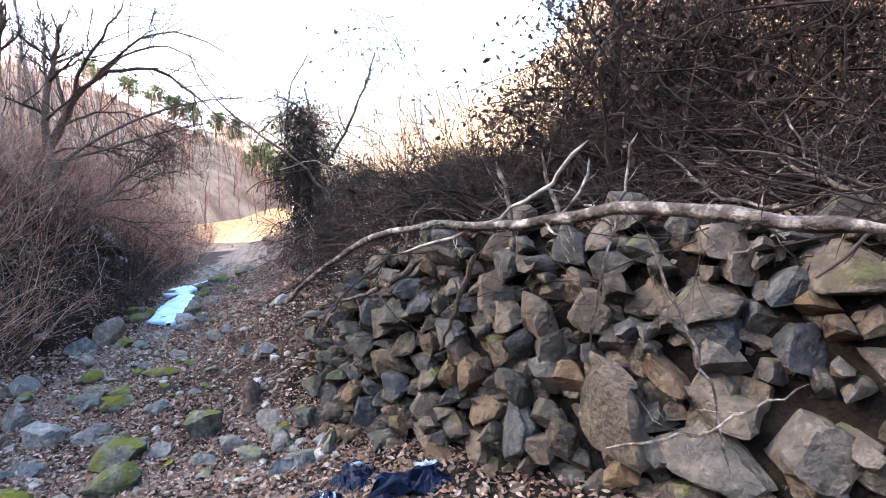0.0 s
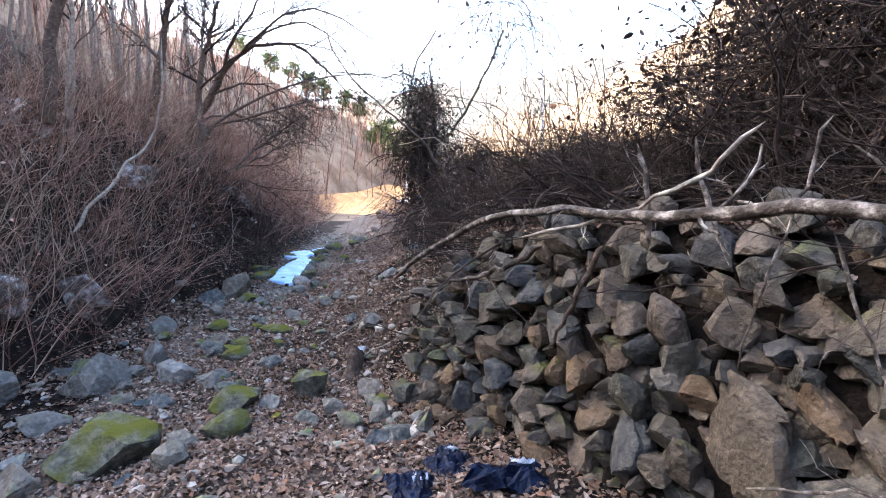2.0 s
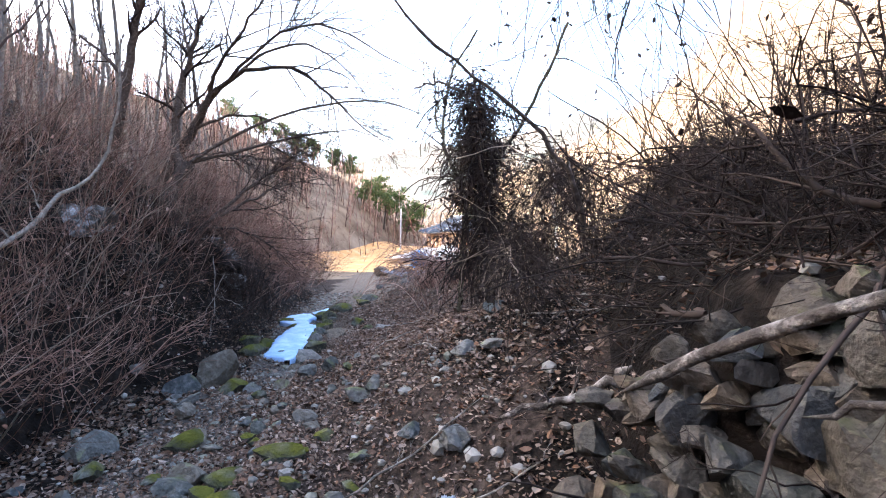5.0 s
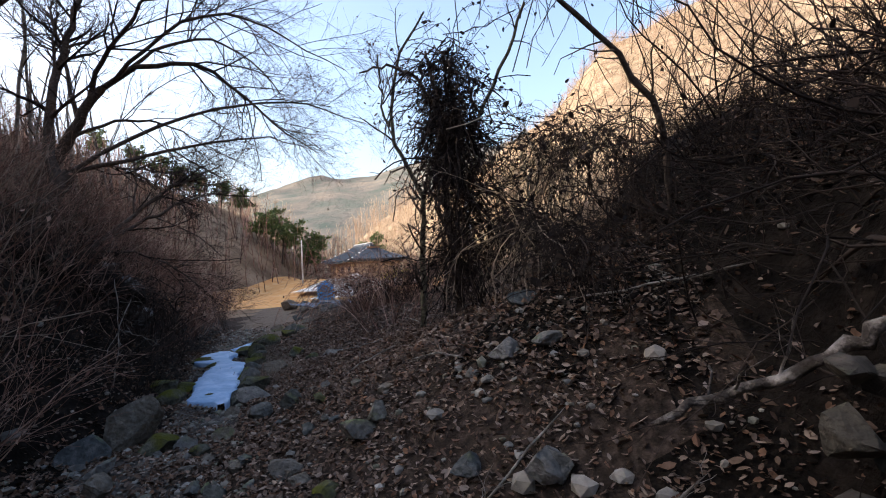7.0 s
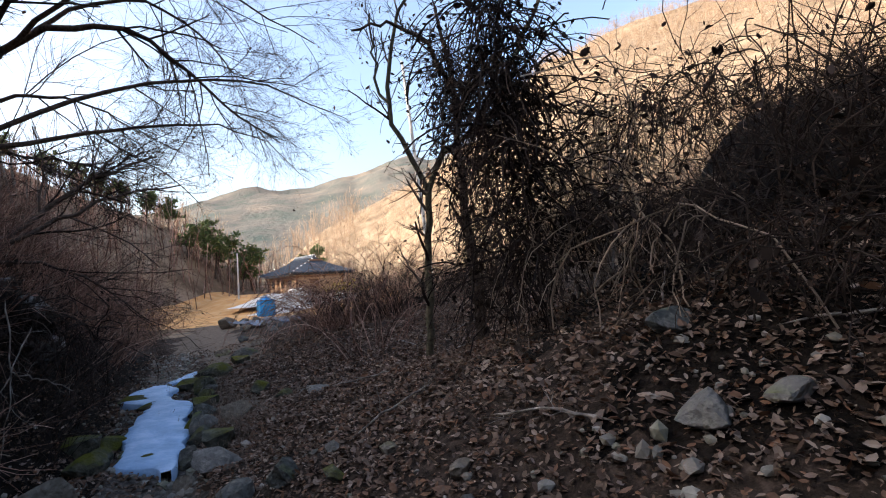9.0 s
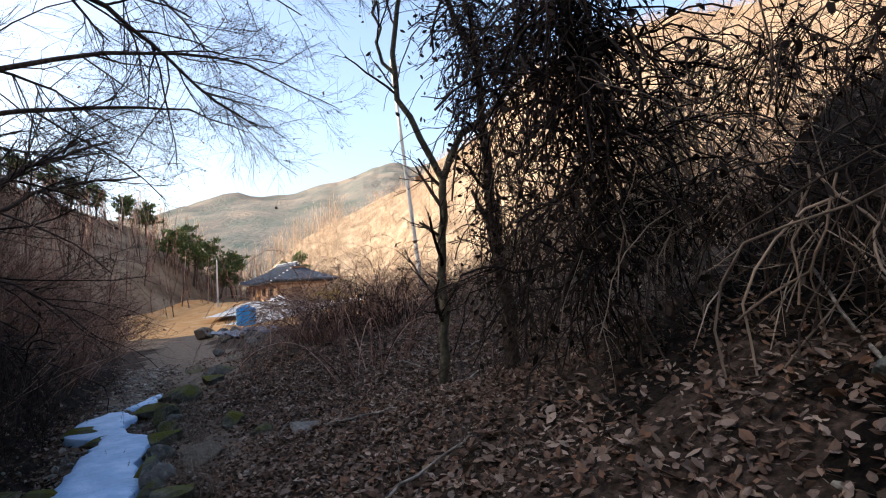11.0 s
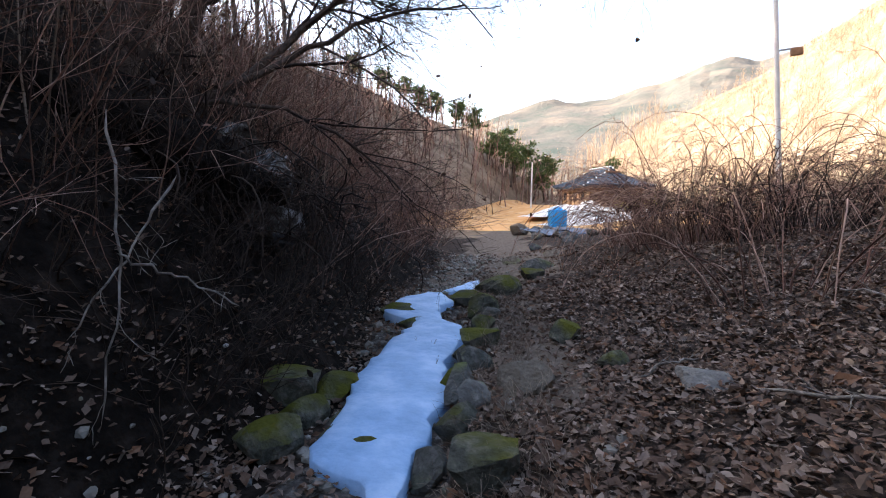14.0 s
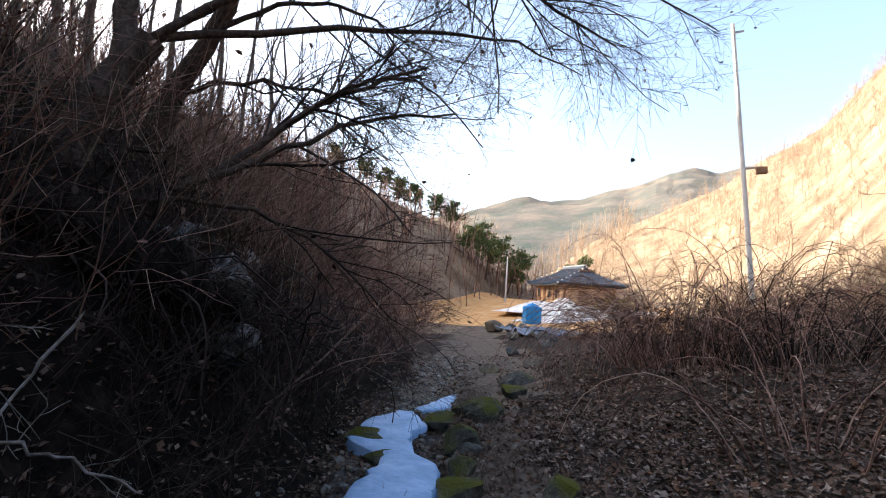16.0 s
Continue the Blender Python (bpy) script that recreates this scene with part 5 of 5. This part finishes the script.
SAPLINGS = []
for k in range(4):
    h = 5.5 + k * 0.9
    rng = np.random.default_rng(140 + k)
    SAPLINGS.append(bare_tree("sapling", [([(0, 0, -0.2), (rng.normal(0, 0.1), 0, h * 0.35), (rng.normal(0, 0.2), rng.normal(0, 0.2), h * 0.7), (rng.normal(0, 0.3), 0, h)], 0.045 + 0.01 * k, 0.012)],
                              "slender bare sapling on the wooded bank", M_GREYBARK, 140 + k, M_TWIG, ((8, 1.1), (4, 0.5), (2, 0.25)), group="bank saplings", spread=0.45, lift=0.12))
spots = []
while len(spots) < 80:
    y = srng.uniform(-1, 30)
    x = stream_x(y) - srng.uniform(4.2, 13.0)
    if all((x - a) ** 2 + (y - b) ** 2 > 0.35 for a, b in spots):
        spots.append((x, y))
for k, (x, y) in enumerate(spots):
    m = pose(x, y, ground_z(x, y), srng.normal(0, 4), srng.normal(2, 5), srng.uniform(0, 360))
    if k < 4:
        SAPLINGS[k].matrix_basis = m
    else:
        copy_thing(SAPLINGS[k % 4], m)
for k, pts in enumerate([[(-5.6, 3.6, 3.0), (-5.55, 3.7, 3.8), (-5.7, 3.75, 4.6), (-5.4, 4.0, 5.6), (-5.3, 4.2, 7.5)], [(-7.2, 7.8, 3.6), (-7.0, 7.9, 5.0), (-6.7, 8.0, 7.0)]]):
    bare_tree("bank_tree", [(pts, 0.12, 0.06)], "dark crooked bare tree on the upper bank", M_BARK, 150 + k, M_TWIG, ((8, 1.4), (5, 0.7), (4, 0.35)), group="bank trees", leaves=80)

# bramble bush and dry grass on the right slope
grng = np.random.default_rng(81)


def bramble(name, label, x, y, n, spread, h, seed, mat):
    rng = np.random.default_rng(seed)
    a = rng.uniform(0, 6.28, n)
    rr = spread * np.sqrt(rng.random(n)) * 0.5
    px0, py0 = x + rr * np.cos(a), y + rr * np.sin(a)
    P = grow(np.stack([px0, py0, height(px0, py0)], 1), np.stack([np.cos(a) * 0.5, np.sin(a) * 0.5, np.ones(n)], 1), h * rng.uniform(1.3, 2.4, n), 12, rng, 0.1, 0.0, 0.55)
    R = rng.uniform(0.005, 0.011, n)[:, None] * np.linspace(1, 0.4, 12)[None]
    Q, q = spawn(P, R, 4, h * 0.45, rng, 0.8, 5, 0.2, 0.6, 0.15, 0.0, 0.3)
    S, s = spawn(Q, q, 2, h * 0.18, rng, 0.8, 3, 0.2, 0.6)
    bush = thing(name, label, "bush", (x, y, ground_z(x, y)))
    ofs = np.array(bush.location)
    Pile().tubes(P - ofs, R, 4).make("cane_growth", mat, bush, kind="stuff")
    Pile().tubes(Q - ofs, q, 3).tubes(S - ofs, s, 3).make("shoot_growth", mat, bush, kind="stuff")
    return bush


bramble("bramble_bush", "arching reddish bramble bush on the slope crest", -1.5, 16.4, 300, 2.5, 1.6, 82, M_REDTWIG)
bramble("bramble_bush", "arching brown bramble bush behind the slope", -0.2, 15.4, 170, 2.4, 1.15, 83, M_SHADETWIG)
bramble("bramble_bush", "tangled brown bramble bush at the slope edge", -2.6, 17.8, 80, 1.6, 1.1, 84, M_REDTWIG)
bramble("bramble_bush", "small reddish bramble near the forked tree", -0.9, 10.9, 24, 1.2, 1.0, 85, M_REDTWIG)
thicket("slope_scrub", "dry brown stalks along the slope crest", [(0.0, 4.0, 11.0, 16.0, -0.05, 0.1), (1.0, 5.0, 9.0, 13.0, -0.05, 0.1), (0.5, 3.5, 15.0, 19.0, -0.05, 0.1)], 300, 86, M_STRAW, (0.25, 0.7), 500, 0.06, 1.0,
        0.005, (4, 2))
thicket("slope_scrub", "bare brown saplings behind the slope", [(0.5, 9.0, 14.0, 30.0, 0, 0.1)], 130, 87, M_REDTWIG, (0.8, 1.7), 0, 0.06, 1.4, 0.012, (4, 2))
n = 2600
gy = grng.uniform(7.5, 15, n)
gx = stream_x(gy) + grng.uniform(0.6, 1.1, n) / 0.94 + grng.normal(0, 0.12, n)
GP = grow(np.stack([gx, gy, height(gx, gy) - 0.01], 1), np.stack([grng.normal(-0.3, 0.6, n), grng.normal(0, 0.6, n), np.ones(n)], 1), grng.uniform(0.08, 0.26, n), 4, grng, 0.2, 0, 0.35)
tagged(Pile().tubes(GP, np.full((n, 4), 0.0022) * np.linspace(1, 0.3, 4)[None], 3).make("dry_grass", M_STRAW), "dry pale grass tufts along the path edge", "grass", kind="stuff")


# ---- the yard: house, water tank, poles, sheets ----
def box(name, size, at, mat, parent, label="", bevel=0.0, rot=0.0):
    bm = bmesh.new()
    bmesh.ops.create_cube(bm, size=1)
    bmesh.ops.scale(bm, vec=size, verts=bm.verts)
    if bevel:
        bmesh.ops.bevel(bm, geom=bm.edges[:], offset=bevel, segments=2, affect="EDGES")
    ob = part(name, bm, mat, parent, label)
    ob.location = at
    ob.rotation_euler = (0, 0, rot)
    return ob


HOUSE = (-12.3, 74.2)
house = thing("tiled_house", "low timber house with grey tiled hip-and-gable roof", "house", (*HOUSE, 0.1))
house.rotation_euler = (0, 0, math.atan2(-11.3, 6.1))  # long front from far left to near right
HL, HD, HH = 11.2, 6.0, 2.3
box("foundation", (HL + 0.8, HD + 0.8, 0.5), (0, 0, -0.1), M_SAND, house)
for sy in (-1, 1):
    box("wall", (HL, 0.18, HH), (0, sy * HD / 2, HH / 2 + 0.1), M_CLAY, house)
for sx in (-1, 1):
    box("wall", (0.18, HD - 0.2, HH), (sx * (HL / 2 - 0.1), 0, HH / 2 + 0.1), M_CLAY, house)
for k in range(7):
    for sy in (-1, 1):
        box("post", (0.24, 0.24, HH + 0.1), (-HL / 2 + k * HL / 6, sy * (HD / 2 + 0.06), HH / 2 + 0.1), M_TIMBER, house)
for sy in (-1, 1):
    box("beam", (HL + 0.4, 0.22, 0.26), (0, sy * (HD / 2 + 0.09), HH - 0.05), M_TIMBER, house)
for sx in (-1, 1):
    box("beam", (0.22, HD + 0.4, 0.26), (sx * (HL / 2 + 0.02), 0, HH - 0.05), M_TIMBER, house)
for x in (-4.2, 0.2, 3.2):
    w = box("window", (1.3, 0.14, 1.15), (x, -HD / 2 - 0.12, 1.35), M_TIMBER, house, "brown timber window frame")
    for s in (-0.3, 0.3):
        box("pane", (0.48, 0.04, 0.95), (s, -0.07, 0), M_GLASS, w)
door = box("door", (1.0, 0.12, 1.95), (-2.0, -HD / 2 - 0.12, 1.05), M_TIMBER, house, "brown timber door")
box("handle", (0.05, 0.06, 0.2), (0.35, -0.08, 0), M_STEEL, door)
box("window", (1.1, 0.14, 1.0), (HL / 2 + 0.02, -0.8, 1.35), M_TIMBER, house, rot=math.pi / 2)
# roof: curved eaves, small gables under the ridge
EX, EY, RZ = HL / 2 + 1.3, HD / 2 + 1.3, 4.7
bm = bmesh.new()
rows = []
for j in range(9):
    t = j / 8
    yy = -EY + t * 2 * EY
    s = 1 - abs(2 * t - 1)
    zz = HH + 0.15 + (RZ - HH - 0.15) * (0.72 * s + 0.28 * s * s)
    hx = EX - 2.6 * min(1, s * 1.25)
    rows.append([bm.verts.new((-hx + 2 * hx * i / 12, yy, zz + 0.35 * (1 - s) * abs(2 * i / 12 - 1) ** 4)) for i in range(13)])
for a, b in zip(rows, rows[1:]):
    for i in range(12):
        bm.faces.new((a[i], a[i + 1], b[i + 1], b[i]))
sidev = [[r[0] for r in rows], [r[-1] for r in rows]]
for s, line in enumerate(sidev):
    for a, b in ((0, 8), (1, 7), (2, 6), (3, 5)):
        try:
            q = (line[a], line[a + 1], line[b - 1], line[b]) if b - a > 2 else (line[a], line[a + 1], line[b])
            bm.faces.new(q)
        except ValueError:
            pass
bmesh.ops.recalc_face_normals(bm, faces=bm.faces)
roof = part("roof", bm, M_ROOF, house, "grey curved tile roof with white ridge plaster")
sol = roof.modifiers.new("thick", "SOLIDIFY")
sol.thickness = 0.18
box("ridge", (7.6, 0.34, 0.36), (0, 0, RZ + 0.12), M_ROOF, roof)
for i in range(13):
    box("ridge_tile", (0.14, 0.36, 0.14), (-3.6 + i * 0.6, 0, RZ + 0.32), M_LIME, roof)
tile_rows = Pile()
for i in range(29):
    x = -EX + 0.35 + i * (2 * EX - 0.7) / 28
    pts = []
    for j in range(5):
        s = j / 4 * min(1, max(0.02, (EX - abs(x)) / 2.6 / 1.25) if abs(x) > EX - 2.6 else 1)
        pts.append((x, -EY + s * EY, HH + 0.22 + (RZ - HH - 0.15) * (0.72 * s + 0.28 * s * s) + 0.35 * (1 - s) * abs(x / EX) ** 4))
    tile_rows.tubes(np.array(pts)[None], np.full((1, 5), 0.075), 5)
tile_rows.make("tile_row", M_ROOF, roof)
gb = box("gable", (0.15, 1.8, 1.0), (EX - 2.55, 0, RZ - 0.75), M_TIMBER, roof, "orange-brown timber gable")
for s in (-1, 1):
    for k in range(8):
        t = k / 7
        box("hip_plaster", (0.15, 0.15, 0.12), (s * (EX - 2.6 * (1 - t) * 1.0), -EY * t, HH + 0.4 + (RZ - HH - 0.3) * (1 - t)), M_LIME, roof)

tank = thing("water_tank", "bright blue plastic tank with a domed lid in the sun", "tank", (-12.9, 54.0, -1.5))
tank.rotation_euler = (0, 0, 0.55)
box("tank_body", (1.45, 1.25, 1.6), (0, 0, 0.8), M_BLUE, tank, bevel=0.06)
for k in range(4):
    box("rib", (1.52, 1.32, 0.07), (0, 0, 0.25 + k * 0.38), M_BLUE, tank, bevel=0.02)
bm = bmesh.new()
bmesh.ops.create_cone(bm, segments=20, radius1=0.6, radius2=0.32, depth=0.26, cap_ends=True)
lid = part("lid", bm, M_BLUE, tank, "blue domed lid")
lid.location = (0, 0, 1.73)
bm = bmesh.new()
bmesh.ops.create_cone(bm, segments=12, radius1=0.1, radius2=0.1, depth=0.1, cap_ends=True)
part("cap", bm, M_BLUE, lid).location = (0, 0, 0.17)


def utility_pole(x, y, z, h, lean, label, fittings=True):
    p = thing("utility_pole", label, "pole", (x, y, z), "utility poles")
    p.rotation_euler = (0, lean, 0)
    line = np.array([[(0, 0, -0.3), (0, 0, h * 0.5), (0, 0, h)]])
    Pile().tubes(line, np.array([[0.13, 0.11, 0.085]]), 12).make("shaft", M_POLE, p)
    Pile().tubes(np.array([[(0, 0, h), (0, 0, h + 0.02)]]), np.array([[0.085, 0.001]]), 12).make("cap", M_POLE, p)
    if fittings:
        for zz, w in ((h * 0.52, 0.9), (h * 0.97, 0.5)):
            box("bracket", (w, 0.08, 0.08), (w * 0.4, 0, zz), M_STEEL, p)
        box("junction_box", (0.45, 0.3, 0.3), (0.75, 0, h * 0.52 - 0.16), M_TIMBER, p, "brown rusty box")
    return p


utility_pole(2.0, 33.4, ground_z(2.0, 33.4), 15.0 - ground_z(2.0, 33.4), -0.08, "tall pale concrete utility pole on the hillside")
utility_pole(-22.2, 77.8, ground_z(-22.2, 77.8), 6.3, 0.0, "pale utility pole beside the yard", False)

# gravel heap before the house, soil heaps, corrugated sheets, edge boulders
heap = bmesh.new()
bmesh.ops.create_grid(heap, x_segments=40, y_segments=24, size=0.5)
for v in heap.verts:
    r = math.hypot(v.co.x * 2, v.co.y * 2)
    v.co = Vector((v.co.x * 13, v.co.y * 7, 1.7 * max(0, 1 - r) ** 0.8 * (1 + 0.5 * noise.noise(v.co * 6)) + 0.06 * noise.noise(v.co * 25) - 0.05))
hp = part("gravel_heap", heap, M_SAND, None, smooth=True)
hp.location = (-12.6, 64.8, -0.8)
tagged(hp, "white gravel heap in front of the tiled house", "gravel")
for k, (x, y) in enumerate([(-7.7, 33.2), (-6.9, 34.4), (-8.6, 34.6)]):
    sheet = thing("plastic_sheet", "blue-grey corrugated sheet lying on the ground", "sheet", (x, y, ground_z(x, y) + 0.14), "corrugated sheets")
    sheet.rotation_euler = (0.04, 0.03, 0.5 + 0.12 * k)
    bm = bmesh.new()
    bmesh.ops.create_grid(bm, x_segments=60, y_segments=8, size=0.5)
    for v in bm.verts:
        v.co = Vector((v.co.x * 2.6, v.co.y * 3.6, 0.05 * math.sin(v.co.x * 2.6 * 14) + 0.12 * noise.noise(Vector((v.co.x * 2, v.co.y * 2, k)))))
    sh = part("corrugated_panel", bm, M_TARP, sheet, smooth=True)
    sh.modifiers.new("thick", "SOLIDIFY").thickness = 0.01
for x, y, s in [(-11.6, 38.0, 1.3), (-10.7, 38.4, 0.9), (-9.9, 38.2, 1.0), (-9.0, 32.4, 0.6), (-8.6, 31.2, 0.5), (-7.6, 31.0, 0.6), (-6.6, 28.2, 0.6), (-6.0, 27.2, 0.5), (-5.2, 26.8, 0.5), (-4.6, 26.4, 0.6), (-7.2, 30.5, 0.5), (-4.0, 27.5, 0.6), (-3.4, 28.6, 0.7), (-8.2, 29.5, 0.4),
                (-5.6, 24.0, 0.5), (-6.2, 21.8, 0.45)]:
    boulder("boulder", ROCKS[int(abs(x * 13)) % 7], x, y, (s, s * 0.8, s * 0.75), "grey-brown boulder at the edge of the yard", "rock", x, 0.1, 0.25, "yard edge boulders")
for x, y in [(-7.2, 60.0), (-5.9, 61.0), (-4.6, 58.5)]:
    rng = np.random.default_rng(int(abs(x * 10)))
    sh = thing("yellow_shrub", "low shrub with bright yellow leaves in sun", "bush", (x, y, ground_z(x, y)), "yellow shrubs")
    P = grow(np.zeros((26, 3)), np.stack([rng.normal(0, 0.6, 26), rng.normal(0, 0.6, 26), np.ones(26)], 1), rng.uniform(0.8, 1.6, 26), 5, rng, 0.15)
    Q, q = spawn(P, np.full((26, 5), 0.015), 6, 0.5, rng)
    Pile().tubes(P, np.full((26, 5), 0.015), 3).tubes(Q, q, 3).make("stem_growth", M_TWIG, sh, kind="stuff")
    w = np.concatenate([Q[:, k] for k in (2, 3, 4)])
    Pile().add(*leaf_pile(w[:, 0], w[:, 1], w[:, 2], rng.uniform(0.12, 0.22, len(w)), rng, 1.0)).make("foliage", M_YELLOW, sh, kind="stuff")


# ---- woods on the slopes round about ----
def far_woods(name, label, x, y, h, seed, mat, limbs=9, twigs=3, r=0.05, spread=0.5):
    rng = np.random.default_rng(seed)
    n = len(x)
    P = grow(np.stack([x, y, height(x, y) - 0.3], 1), np.stack([rng.normal(0, 0.08, n), rng.normal(0, 0.08, n), np.ones(n)], 1), h, 4, rng, 0.08)
    R = (r * h / 8)[:, None] * np.linspace(1, 0.25, 4)[None]
    Q, q = spawn(P, R, limbs, 1.0, rng, spread, 3, 0.15, 0.45, 0.2, 0.12)
    Q = Q[:, :1] + (Q - Q[:, :1]) * np.repeat(h / 4.5, limbs)[:, None, None]
    pile = Pile().tubes(P, R, 3).tubes(Q, np.maximum(q, 0.012), 3)
    if twigs:
        S, s = spawn(Q, q, twigs, 0.9, rng, 0.6, 2, 0.2, 0.6, 0.12, 0.05)
        pile.tubes(S, np.maximum(s, 0.01), 3)
    return tagged(pile.make(name, mat), label, "trees", kind="stuff")


frng = np.random.default_rng(91)


def polar(n, az0, az1, r0, r1, power=0.7):
    az = np.radians(frng.uniform(az0, az1, n))
    r = r0 + (r1 - r0) * frng.random(n) ** power
    return -2 - r * np.sin(az), 5 + r * np.cos(az)


def keep_yard(x, y):
    ok = ~((y > 42) & (y < 92) & (x > -27) & (x < 2)) & ~((np.abs((x - stream_x(y)) * 0.94) < 3.5) & (y < 46)) & ~((x > -19) & (x < 2) & (y > 24) & (y < 46))
    return x[ok], y[ok]


x, y = keep_yard(*polar(2900, -55, 8, 24, 165, 0.6))
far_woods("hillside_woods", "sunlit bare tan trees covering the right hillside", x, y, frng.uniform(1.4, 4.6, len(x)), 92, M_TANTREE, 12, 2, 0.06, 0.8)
x, y = keep_yard(*polar(1200, 11, 75, 24, 125, 0.6))
far_woods("hillside_woods", "bare grey-brown trees on the left hillside", x, y, frng.uniform(4, 9, len(x)), 93, M_REDTWIG, 9, 1, 0.1, 0.6)
x, y = keep_yard(*polar(420, 3, 24, 88, 190))
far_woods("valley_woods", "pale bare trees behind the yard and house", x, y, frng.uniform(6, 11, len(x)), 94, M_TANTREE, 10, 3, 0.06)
x, y = keep_yard(*polar(500, -70, -12, 12, 40))
ok = x > 5
x, y = x[ok], y[ok]
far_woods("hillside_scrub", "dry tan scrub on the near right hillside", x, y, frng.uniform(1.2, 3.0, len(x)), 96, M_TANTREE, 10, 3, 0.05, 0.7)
# Unseen trees, added to cut the skylight coming from behind the camera.
x, y = polar(420, 78, 282, 9, 60)
far_woods("woods_behind", "unseen bare trees added behind the ravine to block skylight", x, y, frng.uniform(6, 12, len(x)), 97, M_TWIG, 8, 2, 0.06, 0.7)


def pine(x, y, h, seed):
    rng = np.random.default_rng(seed)
    p = thing("pine_tree", "green pine tree with a flat ragged crown", "tree", (x, y, ground_z(x, y)), "pines above the yard")
    P = grow(np.zeros((1, 3)), np.array([[rng.normal(0, 0.1), 0, 1]]), h, 8, rng, 0.06)
    R = np.linspace(0.2, 0.05, 8)[None]
    Q, q = spawn(P, R, 34, h * 0.42, rng, 1.25, 5, 0.3, 0.4, 0.14, 0.04)
    Pile().tubes(P, R, 7).make("trunk", M_BARK, p)
    Pile().tubes(Q, q, 3).make("limb_growth", M_BARK, p, kind="stuff")
    c = np.concatenate([Q[:, k] for k in (2, 3, 4)])
    c = np.repeat(c, 12, 0) + rng.normal(0, 0.36, (len(c) * 12, 3)) * np.array([1, 1, 0.4])
    Pile().add(*leaf_pile(c[:, 0], c[:, 1], c[:, 2], rng.uniform(0.3, 0.6, len(c)), rng, 1.2)).make("crown", M_PINE, p, kind="stuff")


for k, (a, r, h) in enumerate([(14.2, 104, 7.5), (15.4, 100, 8), (16.6, 104, 8.5), (17.8, 98, 7.5), (19.0, 102, 7), (20.4, 96, 6), (22.0, 112, 6), (24.0, 112, 6), (26.0, 114, 6), (28.0, 112, 6),
                               (30.0, 114, 6), (32.0, 112, 6), (35.0, 112, 6), (9.0, 112, 6.5), (7.6, 116, 6)]):
    pine(-2 - r * math.sin(radians(a)), 5 + r * math.cos(radians(a)), h, 160 + k)
